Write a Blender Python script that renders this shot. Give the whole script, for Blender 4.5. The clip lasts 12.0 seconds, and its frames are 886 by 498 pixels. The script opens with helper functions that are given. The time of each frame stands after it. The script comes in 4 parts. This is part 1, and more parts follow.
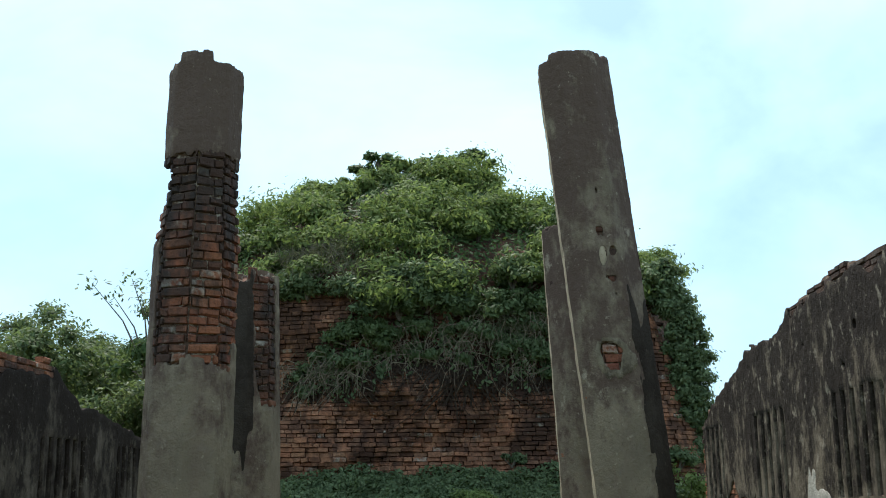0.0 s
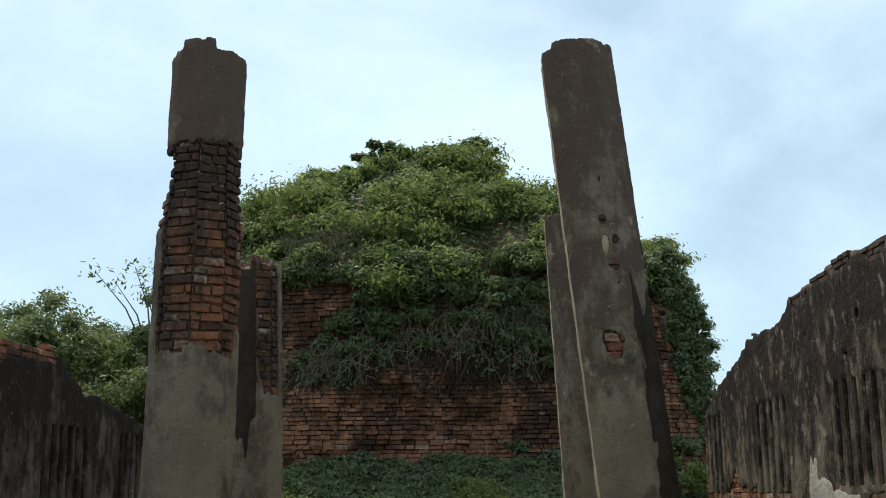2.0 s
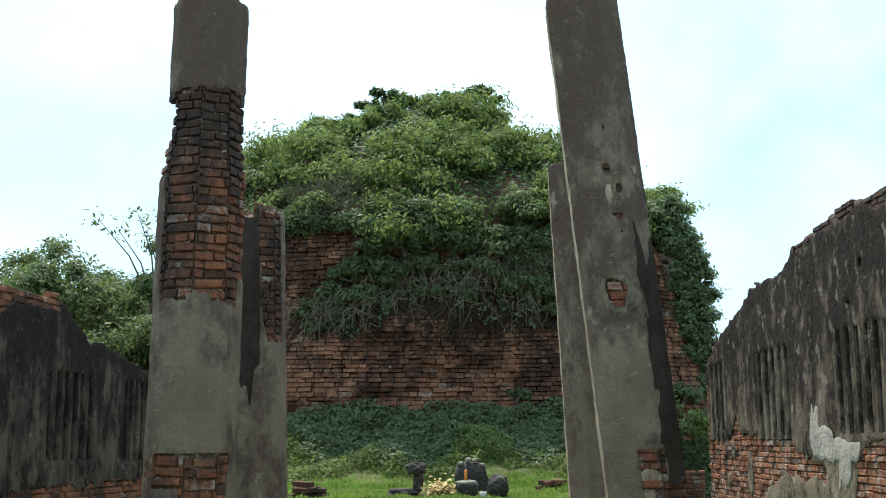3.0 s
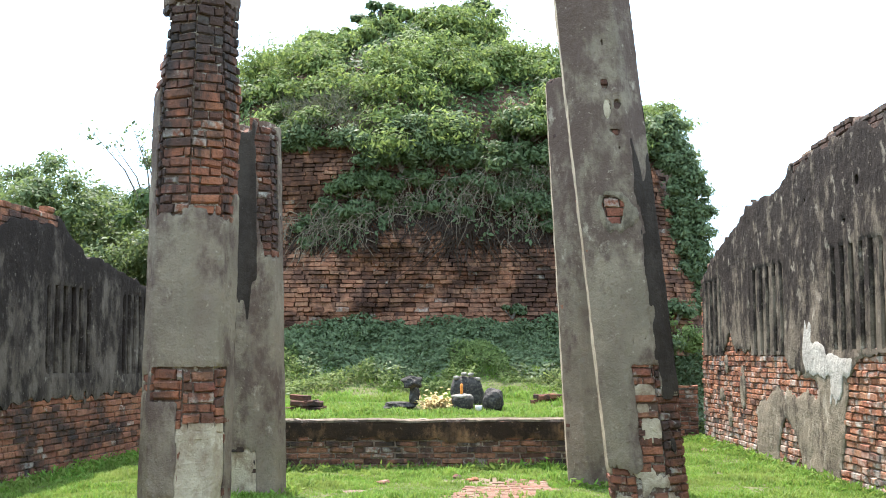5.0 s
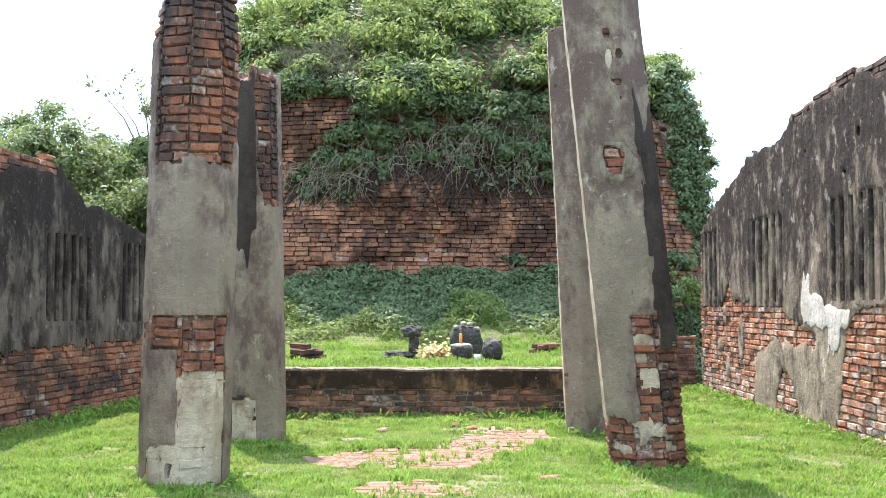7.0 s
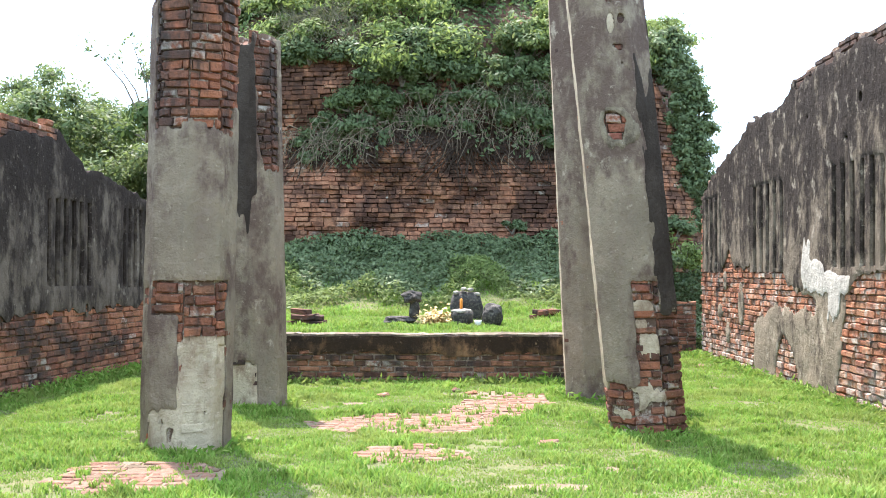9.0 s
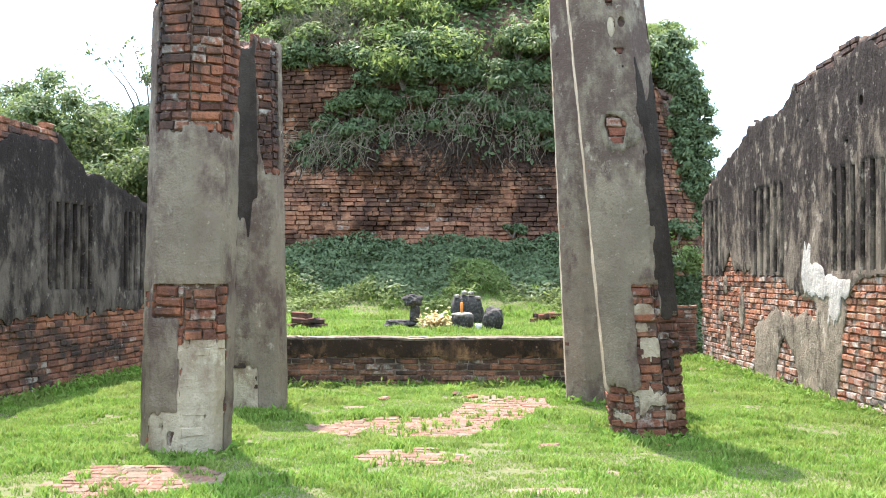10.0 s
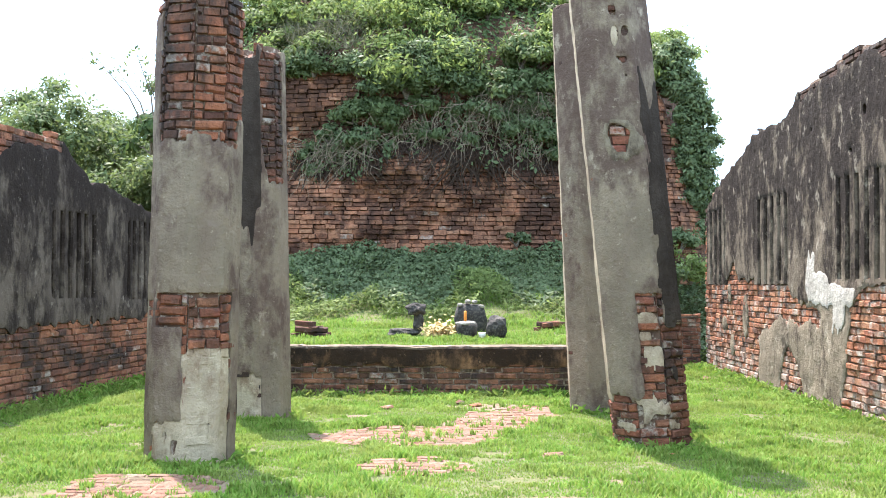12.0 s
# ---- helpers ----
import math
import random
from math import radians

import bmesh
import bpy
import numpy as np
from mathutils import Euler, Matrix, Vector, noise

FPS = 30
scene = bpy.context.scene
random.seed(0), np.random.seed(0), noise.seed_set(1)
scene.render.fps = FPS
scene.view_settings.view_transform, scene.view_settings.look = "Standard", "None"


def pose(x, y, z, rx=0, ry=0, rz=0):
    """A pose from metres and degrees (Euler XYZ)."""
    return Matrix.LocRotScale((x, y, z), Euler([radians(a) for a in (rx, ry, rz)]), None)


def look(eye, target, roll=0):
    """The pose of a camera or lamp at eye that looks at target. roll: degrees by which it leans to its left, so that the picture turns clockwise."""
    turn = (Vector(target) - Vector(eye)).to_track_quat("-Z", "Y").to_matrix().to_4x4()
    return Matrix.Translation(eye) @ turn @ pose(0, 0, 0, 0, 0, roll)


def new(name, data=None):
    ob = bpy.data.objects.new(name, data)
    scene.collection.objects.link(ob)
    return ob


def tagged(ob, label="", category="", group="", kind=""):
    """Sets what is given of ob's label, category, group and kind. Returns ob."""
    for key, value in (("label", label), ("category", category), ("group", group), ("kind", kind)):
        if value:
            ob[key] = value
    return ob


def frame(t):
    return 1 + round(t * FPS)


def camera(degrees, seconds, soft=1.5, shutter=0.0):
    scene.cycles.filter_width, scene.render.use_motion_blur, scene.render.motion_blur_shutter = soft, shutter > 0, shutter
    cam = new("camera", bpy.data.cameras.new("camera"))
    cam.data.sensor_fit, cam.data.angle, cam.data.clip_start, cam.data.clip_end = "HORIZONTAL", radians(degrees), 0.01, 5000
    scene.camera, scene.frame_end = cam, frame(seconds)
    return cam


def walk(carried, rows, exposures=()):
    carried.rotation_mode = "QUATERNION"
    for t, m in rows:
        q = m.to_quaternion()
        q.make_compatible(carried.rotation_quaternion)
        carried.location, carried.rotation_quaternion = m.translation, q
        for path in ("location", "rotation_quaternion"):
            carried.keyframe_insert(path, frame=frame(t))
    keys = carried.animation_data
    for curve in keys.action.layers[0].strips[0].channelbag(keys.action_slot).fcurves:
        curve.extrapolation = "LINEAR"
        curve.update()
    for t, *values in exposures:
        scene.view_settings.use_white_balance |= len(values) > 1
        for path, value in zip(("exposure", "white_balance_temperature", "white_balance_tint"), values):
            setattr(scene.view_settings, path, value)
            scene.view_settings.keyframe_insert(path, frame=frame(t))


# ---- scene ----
# The camera turns where it stands: seconds, yaw, pitch, roll in degrees
cam = camera(41.86, 12.0, 1.0)
EYE = Vector((0.0, 0.0, 1.5))
ROWS = [
    (0.0, -0.236, 12.581, -0.658),
    (0.5, -0.143, 13.313, -0.703),
    (1.0, -0.104, 13.581, -0.620),
    (1.5, -0.163, 13.302, -0.574),
    (2.0, -0.099, 12.002, -0.501),
    (2.5, -0.004, 10.797, -0.454),
    (3.0, 0.081, 9.456, -0.369),
    (3.5, -0.059, 8.259, -0.232),
    (5.5, -0.046, 4.609, -0.122),
    (6.0, -0.013, 4.083, -0.044),
    (6.5, 0.000, 3.536, 0.000),
    (7.0, -0.074, 2.817, 0.077),
    (7.5, -0.114, 2.005, 0.124),
    (9.5, -0.030, 1.103, 0.158),
    (10.0, -0.023, 1.291, 0.178),
    (10.5, 0.050, 1.425, 0.140),
    (11.0, 0.169, 1.591, 0.162),
    (11.5, 0.184, 1.665, 0.172),
    (12.0, 0.152, 1.721, 0.169),
]

EXPOSURES = [
    (0.0, -0.05, 6350, 11), (0.4, -0.25, 6650, 14.5), (0.8, -0.42, 6900, 17), (2.0, -0.36, 6900, 17), (2.5, -0.02, 6600, 13), (3.0, 0.26, 6350, 11), (3.5, 0.60, 6350, 12),
    (4.5, 1.2, 6320, 17), (5.5, 1.48, 6330, 21), (7.5, 1.65, 6340, 22.5), (12.0, 1.65, 6340, 22.5),
]


def heading(yaw, pitch):
    a, b = radians(yaw), radians(pitch)
    return Vector((-math.sin(a) * math.cos(b), math.cos(a) * math.cos(b), math.sin(b)))


walk(cam, [(t, look(EYE, EYE + heading(yaw, pitch) * 10, roll)) for t, yaw, pitch, roll in ROWS], EXPOSURES)

# ---- sky and sun: high sun ahead and to the left, thin bright cloud ----
SUN_TO = Vector((-1.0, 2.3, 5.9)).normalized()
world = bpy.data.worlds.new("sky")
scene.world = world
world.use_nodes = True
wn, wl = world.node_tree.nodes, world.node_tree.links
wn.clear()
w_out, w_bg, w_sky = wn.new("ShaderNodeOutputWorld"), wn.new("ShaderNodeBackground"), wn.new("ShaderNodeTexSky")
w_sky.sky_type, w_sky.sun_disc = "NISHITA", False
w_sky.sun_elevation, w_sky.sun_rotation = math.asin(SUN_TO.z), math.atan2(SUN_TO.x, SUN_TO.y)
w_sky.dust_density, w_sky.air_density = 1.5, 1.0
w_co, w_map, w_n = wn.new("ShaderNodeTexCoord"), wn.new("ShaderNodeMapping"), wn.new("ShaderNodeTexNoise")
w_map.inputs["Scale"].default_value = (2.0, 2.0, 3.4)
w_n.inputs["Scale"].default_value, w_n.inputs["Detail"].default_value, w_n.inputs["Roughness"].default_value = 1.6, 6.0, 0.52
w_n.inputs["Distortion"].default_value = 0.35
w_ramp, w_mix = wn.new("ShaderNodeValToRGB"), wn.new("ShaderNodeMixRGB")
w_ramp.color_ramp.elements[0].position, w_ramp.color_ramp.elements[1].position = 0.33, 0.66
w_ramp.color_ramp.elements[0].color, w_ramp.color_ramp.elements[1].color = (0.34, 0.34, 0.34, 1), (0.95, 0.95, 0.95, 1)
w_mix.inputs[2].default_value = (12.3, 17.5, 20.4, 1)
wl.new(w_co.outputs["Generated"], w_map.inputs["Vector"])
wl.new(w_map.outputs[0], w_n.inputs["Vector"])
wl.new(w_n.outputs["Fac"], w_ramp.inputs[0])
wl.new(w_ramp.outputs[0], w_mix.inputs[0])
w_gain = wn.new("ShaderNodeMixRGB")
w_gain.blend_type = "MULTIPLY"
w_gain.inputs[0].default_value, w_gain.inputs[2].default_value = 1.0, (1.55, 2.1, 2.15, 1)
wl.new(w_sky.outputs[0], w_gain.inputs[1])
wl.new(w_gain.outputs[0], w_mix.inputs[1])
# bright haze round the sun
w_dot, w_pow, w_haze = wn.new("ShaderNodeVectorMath"), wn.new("ShaderNodeMath"), wn.new("ShaderNodeMixRGB")
w_dot.operation, w_pow.operation, w_haze.blend_type = "DOT_PRODUCT", "POWER", "ADD"
w_pow.use_clamp = True
w_dot.inputs[1].default_value = SUN_TO
w_pow.inputs[1].default_value = 5.0
w_haze.inputs[2].default_value = (11.0, 11.0, 10.0, 1)
wl.new(w_co.outputs["Generated"], w_dot.inputs[0])
wl.new(w_dot.outputs["Value"], w_pow.inputs[0])
wl.new(w_pow.outputs[0], w_haze.inputs[0])
wl.new(w_mix.outputs[0], w_haze.inputs[1])
wl.new(w_haze.outputs[0], w_bg.inputs[0])
wl.new(w_bg.outputs[0], w_out.inputs[0])
w_bg.inputs[1].default_value = 0.075
sun = new("sun", bpy.data.lights.new("sun", "SUN"))
sun.data.energy, sun.data.angle, sun.data.color = 5.0, radians(0.7), (1.0, 0.95, 0.86)
sun.matrix_world = look(SUN_TO * 60, (0, 0, 0))

# ---- materials ----
def material(name):
    m = bpy.data.materials.new(name)
    m.use_nodes = True
    nt = m.node_tree
    bsdf = nt.nodes["Principled BSDF"]
    bsdf.inputs["Specular IOR Level"].default_value = 0.25
    return m, nt, bsdf


def node(nt, kind, **given):
    n = nt.nodes.new("ShaderNode" + kind)
    for key, value in given.items():
        n.inputs[key].default_value = value
    return n


def where(nt, scale=(1, 1, 1)):
    geo, mp = node(nt, "NewGeometry"), node(nt, "Mapping", Scale=scale)
    nt.links.new(geo.outputs["Position"], mp.inputs["Vector"])
    return mp.outputs[0]


def noise_at(nt, scale, detail=5.0, stretch=(1, 1, 1), lo=0.35, hi=0.65, rough=0.6):
    n = node(nt, "TexNoise", Scale=scale, Detail=detail, Roughness=rough)
    nt.links.new(where(nt, stretch), n.inputs["Vector"])
    r = node(nt, "MapRange")
    r.inputs["From Min"].default_value, r.inputs["From Max"].default_value = lo, hi
    nt.links.new(n.outputs["Fac"], r.inputs["Value"])
    return r.outputs[0]


def mix(nt, fac, a, b, how="MIX"):
    m = nt.nodes.new("ShaderNodeMixRGB")
    m.blend_type = how
    for slot, v in ((0, fac), (1, a), (2, b)):
        if isinstance(v, (int, float)):
            m.inputs[slot].default_value = v
        elif isinstance(v, tuple):
            m.inputs[slot].default_value = (*v, 1)
        else:
            nt.links.new(v, m.inputs[slot])
    return m.outputs[0]


def times(nt, a, b, how="MULTIPLY"):
    m = nt.nodes.new("ShaderNodeMath")
    m.operation = how
    for slot, v in ((0, a), (1, b)):
        if isinstance(v, (int, float)):
            m.inputs[slot].default_value = v
        else:
            nt.links.new(v, m.inputs[slot])
    return m.outputs[0]


def bump(nt, bsdf, height, strength=0.5, distance=0.02):
    b = node(nt, "Bump", Strength=strength, Distance=distance)
    nt.links.new(height, b.inputs["Height"])
    nt.links.new(b.outputs[0], bsdf.inputs["Normal"])


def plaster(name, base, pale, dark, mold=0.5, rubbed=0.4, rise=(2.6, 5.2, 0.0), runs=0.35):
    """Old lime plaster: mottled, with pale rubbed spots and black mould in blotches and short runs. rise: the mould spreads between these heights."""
    m, nt, bsdf = material(name)
    c = mix(nt, noise_at(nt, 1.9, 7, lo=0.35, hi=0.65), base, tuple(0.66 * v for v in base))
    c = mix(nt, times(nt, noise_at(nt, 9, 8, lo=0.40, hi=0.70), 0.45), c, tuple(0.6 * v for v in base))
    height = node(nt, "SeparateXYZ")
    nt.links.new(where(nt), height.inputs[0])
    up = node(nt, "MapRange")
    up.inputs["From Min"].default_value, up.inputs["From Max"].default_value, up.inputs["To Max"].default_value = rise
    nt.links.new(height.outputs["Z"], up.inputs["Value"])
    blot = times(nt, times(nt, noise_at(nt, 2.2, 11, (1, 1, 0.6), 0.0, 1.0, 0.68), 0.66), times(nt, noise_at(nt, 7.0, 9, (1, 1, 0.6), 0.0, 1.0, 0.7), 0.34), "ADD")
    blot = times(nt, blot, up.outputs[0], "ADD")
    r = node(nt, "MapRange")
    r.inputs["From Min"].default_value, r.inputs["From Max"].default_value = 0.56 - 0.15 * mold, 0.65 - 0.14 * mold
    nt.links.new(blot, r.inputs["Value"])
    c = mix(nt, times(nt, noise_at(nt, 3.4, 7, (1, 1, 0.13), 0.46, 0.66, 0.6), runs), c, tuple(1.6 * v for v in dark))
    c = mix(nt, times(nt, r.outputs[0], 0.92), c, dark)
    c = mix(nt, times(nt, noise_at(nt, 3.6, 9, (1, 1, 0.8), 0.68 - 0.16 * rubbed, 0.74 - 0.13 * rubbed, 0.7), 0.65), c, pale)
    c = mix(nt, times(nt, noise_at(nt, 38, 5, lo=0.56, hi=0.70), 0.35), c, tuple(0.4 * v for v in base))
    c = mix(nt, times(nt, noise_at(nt, 21, 3, lo=0.66, hi=0.72), 0.45), c, pale)
    nt.links.new(c, bsdf.inputs["Base Color"])
    bsdf.inputs["Roughness"].default_value = 0.95
    bsdf.inputs["Specular IOR Level"].default_value = 0.12
    bump(nt, bsdf, times(nt, noise_at(nt, 12, 9, lo=0.2, hi=0.8), times(nt, noise_at(nt, 60, 4, lo=0.2, hi=0.8), 0.4), "ADD"), 0.7, 0.025)
    return m


def brickwork(name, reds, lime=(0.52, 0.46, 0.38), soot=(0.035, 0.027, 0.023), dirt=0.5, limy=0.3, drip=None, foot=False, burnt=0.8):
    """Fired brick, each piece its own shade, with soot patches and smears of lime."""
    m, nt, bsdf = material(name)
    info, geo = node(nt, "ObjectInfo"), node(nt, "NewGeometry")
    rnd = times(nt, times(nt, info.outputs["Random"], geo.outputs["Random Per Island"], "ADD"), 1.0, "FRACT")
    ramp = node(nt, "ValToRGB")
    cr = ramp.color_ramp
    cr.elements[0].color, cr.elements[1].color = (*reds[0], 1), (*reds[-1], 1)
    for i in range(1, len(reds) - 1):
        cr.elements.new(i / (len(reds) - 1)).color = (*reds[i], 1)
    nt.links.new(rnd, ramp.inputs[0])
    odd = times(nt, times(nt, rnd, 7.31), 1.0, "FRACT")
    c = mix(nt, noise_at(nt, 11, 6), ramp.outputs[0], mix(nt, 0.5, ramp.outputs[0], (0.16, 0.07, 0.04)))
    c = mix(nt, times(nt, noise_at(nt, 1.5, 8, lo=0.60 - 0.22 * dirt, hi=0.72 - 0.16 * dirt), 0.9), c, soot)
    c = mix(nt, times(nt, noise_at(nt, 5.0, 6, lo=0.66 - 0.2 * limy, hi=0.74 - 0.12 * limy), 0.75), c, lime)
    c = mix(nt, times(nt, times(nt, odd, burnt - 0.1 * dirt, "GREATER_THAN"), 0.62), c, soot)
    c = mix(nt, times(nt, times(nt, times(nt, odd, 0.03 + 0.14 * limy, "LESS_THAN"), noise_at(nt, 12, 6, lo=0.42, hi=0.58)), 0.6), c, lime)
    c = mix(nt, times(nt, noise_at(nt, 6.5, 8, lo=0.52, hi=0.68), 0.6), c, soot)
    if foot:
        low, span = node(nt, "SeparateXYZ"), node(nt, "MapRange")
        nt.links.new(where(nt), low.inputs[0])
        nt.links.new(low.outputs["Z"], span.inputs["Value"])
        span.inputs["From Min"].default_value, span.inputs["From Max"].default_value = 0.62, 0.1
        c = mix(nt, times(nt, times(nt, span.outputs[0], noise_at(nt, 4.5, 8, (1, 1, 1.6), 0.44, 0.60)), 0.75), c, lime)
    if drip:
        high, top = node(nt, "SeparateXYZ"), node(nt, "MapRange")
        nt.links.new(where(nt), high.inputs[0])
        nt.links.new(high.outputs["Z"], top.inputs["Value"])
        top.inputs["From Min"].default_value, top.inputs["From Max"].default_value, top.inputs["To Max"].default_value = drip
        runs = times(nt, noise_at(nt, 4.2, 8, (1, 1, 0.25), 0.0, 1.0, 0.65), top.outputs[0], "ADD")
        edge = node(nt, "MapRange")
        edge.inputs["From Min"].default_value, edge.inputs["From Max"].default_value = 0.52, 0.66
        nt.links.new(runs, edge.inputs["Value"])
        c = mix(nt, times(nt, edge.outputs[0], 0.85), c, soot)
    c = mix(nt, times(nt, noise_at(nt, 50, 3, lo=0.55, hi=0.72), 0.5), c, (0.05, 0.03, 0.022))
    nt.links.new(c, bsdf.inputs["Base Color"])
    bsdf.inputs["Roughness"].default_value = 0.92
    bump(nt, bsdf, times(nt, noise_at(nt, 34, 7, lo=0.2, hi=0.8), noise_at(nt, 10, 5, lo=0.2, hi=0.8), "ADD"), 0.8, 0.018)
    return m


def mottled(name, a, b, c3, scale=6, rough=0.9, relief=0.5):
    m, nt, bsdf = material(name)
    c = mix(nt, noise_at(nt, scale, 6), a, b)
    c = mix(nt, times(nt, noise_at(nt, scale * 4.3, 5, lo=0.5, hi=0.65), 0.7), c, c3)
    nt.links.new(c, bsdf.inputs["Base Color"])
    bsdf.inputs["Roughness"].default_value = rough
    bump(nt, bsdf, noise_at(nt, scale * 6, 6, lo=0.2, hi=0.8), relief, 0.015)
    return m


def leafy(name, shades, glow=0.45, gloss=0.45, patch=None):
    """Leaves and blades: shade by leaf, light passing through."""
    m, nt, bsdf = material(name)
    geo = node(nt, "NewGeometry")
    ramp = node(nt, "ValToRGB")
    cr = ramp.color_ramp
    cr.elements[0].color, cr.elements[1].color = (*shades[0], 1), (*shades[-1], 1)
    for i in range(1, len(shades) - 1):
        cr.elements.new(i / (len(shades) - 1)).color = (*shades[i], 1)
    nt.links.new(geo.outputs["Random Per Island"], ramp.inputs[0])
    c = ramp.outputs[0]
    if patch:
        c = mix(nt, times(nt, noise_at(nt, 0.9, 5, lo=0.48, hi=0.66), 0.6), c, patch)
    c = mix(nt, noise_at(nt, 1.7, 4), c, mix(nt, 0.35, c, (0.02, 0.035, 0.012)))
    nt.links.new(c, bsdf.inputs["Base Color"])
    bsdf.inputs["Roughness"].default_value = gloss + 0.15
    bsdf.inputs["Specular IOR Level"].default_value = 0.12
    tr, add = node(nt, "BsdfTranslucent"), node(nt, "MixShader", Fac=glow)
    nt.links.new(mix(nt, 0.25, c, (0.22, 0.30, 0.04)), tr.inputs["Color"])
    nt.links.new(bsdf.outputs[0], add.inputs[1])
    nt.links.new(tr.outputs[0], add.inputs[2])
    nt.links.new(add.outputs[0], nt.nodes["Material Output"].inputs["Surface"])
    return m


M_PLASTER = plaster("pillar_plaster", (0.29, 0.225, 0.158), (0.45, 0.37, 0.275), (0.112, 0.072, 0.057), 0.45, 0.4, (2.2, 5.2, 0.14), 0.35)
# lime undercoat; also paints the sunlit left sides of the right-hand pillars
M_PLASTER_PALE = plaster("lime_and_sunlit_plaster", (0.57, 0.455, 0.32), (0.68, 0.56, 0.42), (0.24, 0.16, 0.105), 0.42, 0.6)
M_PLASTER_L = plaster("mouldy_wall_plaster", (0.165, 0.126, 0.098), (0.30, 0.245, 0.195), (0.022, 0.0145, 0.012), 0.54, 0.35, (1.5, 3.0, 0.115), 0.85)
M_PLASTER_R = plaster("stained_wall_plaster", (0.215, 0.168, 0.12), (0.37, 0.31, 0.235), (0.0185, 0.0125, 0.0103), 0.54, 0.65, (1.5, 3.6, 0.11), 0.5)
M_PLASTER_FOOT = plaster("plaster_at_the_foot", (0.30, 0.238, 0.165), (0.44, 0.37, 0.275), (0.07, 0.052, 0.038), 0.38, 0.7, runs=0.2)
M_CRUST = plaster("dark_crust", (0.066, 0.05, 0.039), (0.15, 0.12, 0.095), (0.034, 0.0245, 0.019), 0.62, 0.2, runs=0.6)
M_WHITE = plaster("whitewash", (0.56, 0.50, 0.42), (0.66, 0.61, 0.54), (0.30, 0.275, 0.235), 0.35, 0.5, runs=0.1)
M_COAT = plaster("stained_terrace_coat", (0.27, 0.145, 0.075), (0.36, 0.24, 0.14), (0.02, 0.014, 0.011), 0.62, 0.15, (0.3, 0.64, 0.09), 0.8)
REDS = [(0.40, 0.14, 0.066), (0.47, 0.185, 0.09), (0.32, 0.105, 0.055), (0.48, 0.23, 0.12), (0.37, 0.15, 0.08)]
M_BRICK_WALL = brickwork("limewashed_red_brick", REDS, dirt=0.05, limy=0.62, drip=(2.2, 3.6, 0.3), foot=True, burnt=0.94)
M_BRICK_PILLAR = brickwork("stained_pillar_brick", [(0.30, 0.095, 0.05), (0.37, 0.14, 0.07), (0.22, 0.07, 0.045), (0.34, 0.15, 0.085)], dirt=0.35, limy=0.18, drip=(2.2, 4.4, 0.15), burnt=0.9)
M_BRICK_DARK = brickwork("sooty_brick", [(0.36, 0.125, 0.065), (0.43, 0.175, 0.09), (0.27, 0.09, 0.052), (0.40, 0.17, 0.10)], dirt=0.6, limy=0.12, burnt=0.9)
M_BRICK_BLACK = brickwork("blackened_brick", [(0.20, 0.075, 0.045), (0.26, 0.10, 0.055), (0.15, 0.06, 0.04)], dirt=0.75, limy=0.15)
M_BRICK_MOUND = brickwork("weathered_brick", [(0.40, 0.16, 0.085), (0.45, 0.20, 0.11), (0.35, 0.135, 0.072), (0.47, 0.235, 0.135), (0.39, 0.16, 0.088)], soot=(0.062, 0.03, 0.021), dirt=0.66, limy=0.0, drip=(2.4, 4.4, 0.13), burnt=1.02)
M_BRICK_TERRACE = brickwork("terrace_brick", [(0.28, 0.105, 0.06), (0.36, 0.16, 0.09), (0.22, 0.085, 0.05), (0.40, 0.20, 0.11)], dirt=0.45, limy=0.2, drip=(0.15, 0.66, 0.20), burnt=0.7)
M_JOINT_PALE = mottled("pale_joint_mortar", (0.25, 0.18, 0.135), (0.12, 0.08, 0.058), (0.42, 0.34, 0.27), 6)
M_ROOT = mottled("black_roots", (0.05, 0.03, 0.02), (0.028, 0.017, 0.012), (0.085, 0.055, 0.038), 8)
M_CAP = mottled("weathered_cap", (0.20, 0.155, 0.105), (0.09, 0.066, 0.047), (0.045, 0.035, 0.027), 5)
M_PAVING = brickwork("worn_paving_brick", [(0.235, 0.115, 0.078), (0.27, 0.15, 0.105), (0.20, 0.098, 0.067), (0.285, 0.18, 0.13)], lime=(0.30, 0.225, 0.165), soot=(0.10, 0.08, 0.05), dirt=0.1, limy=0.4, burnt=0.95)
M_MORTAR = mottled("dark_mortar_with_lime", (0.17, 0.105, 0.07), (0.09, 0.052, 0.037), (0.50, 0.42, 0.33), 5)
M_JOINT = mottled("dirty_joint_mortar", (0.20, 0.125, 0.082), (0.10, 0.058, 0.04), (0.32, 0.26, 0.19), 4)
M_RUBBLE = mottled("dark_brick_core", (0.15, 0.07, 0.042), (0.08, 0.04, 0.027), (0.04, 0.026, 0.02), 4)
M_SOIL = mottled("grassy_soil", (0.075, 0.095, 0.03), (0.11, 0.105, 0.042), (0.145, 0.115, 0.065), 3.5)
M_DIRT = mottled("pale_dirt", (0.20, 0.142, 0.097), (0.145, 0.10, 0.066), (0.085, 0.08, 0.038), 4)
M_GRASS = leafy("grass_blades", [(0.125, 0.26, 0.038), (0.215, 0.37, 0.06), (0.165, 0.315, 0.048), (0.31, 0.385, 0.10), (0.098, 0.185, 0.032)], 0.38, 0.5, (0.30, 0.335, 0.10))
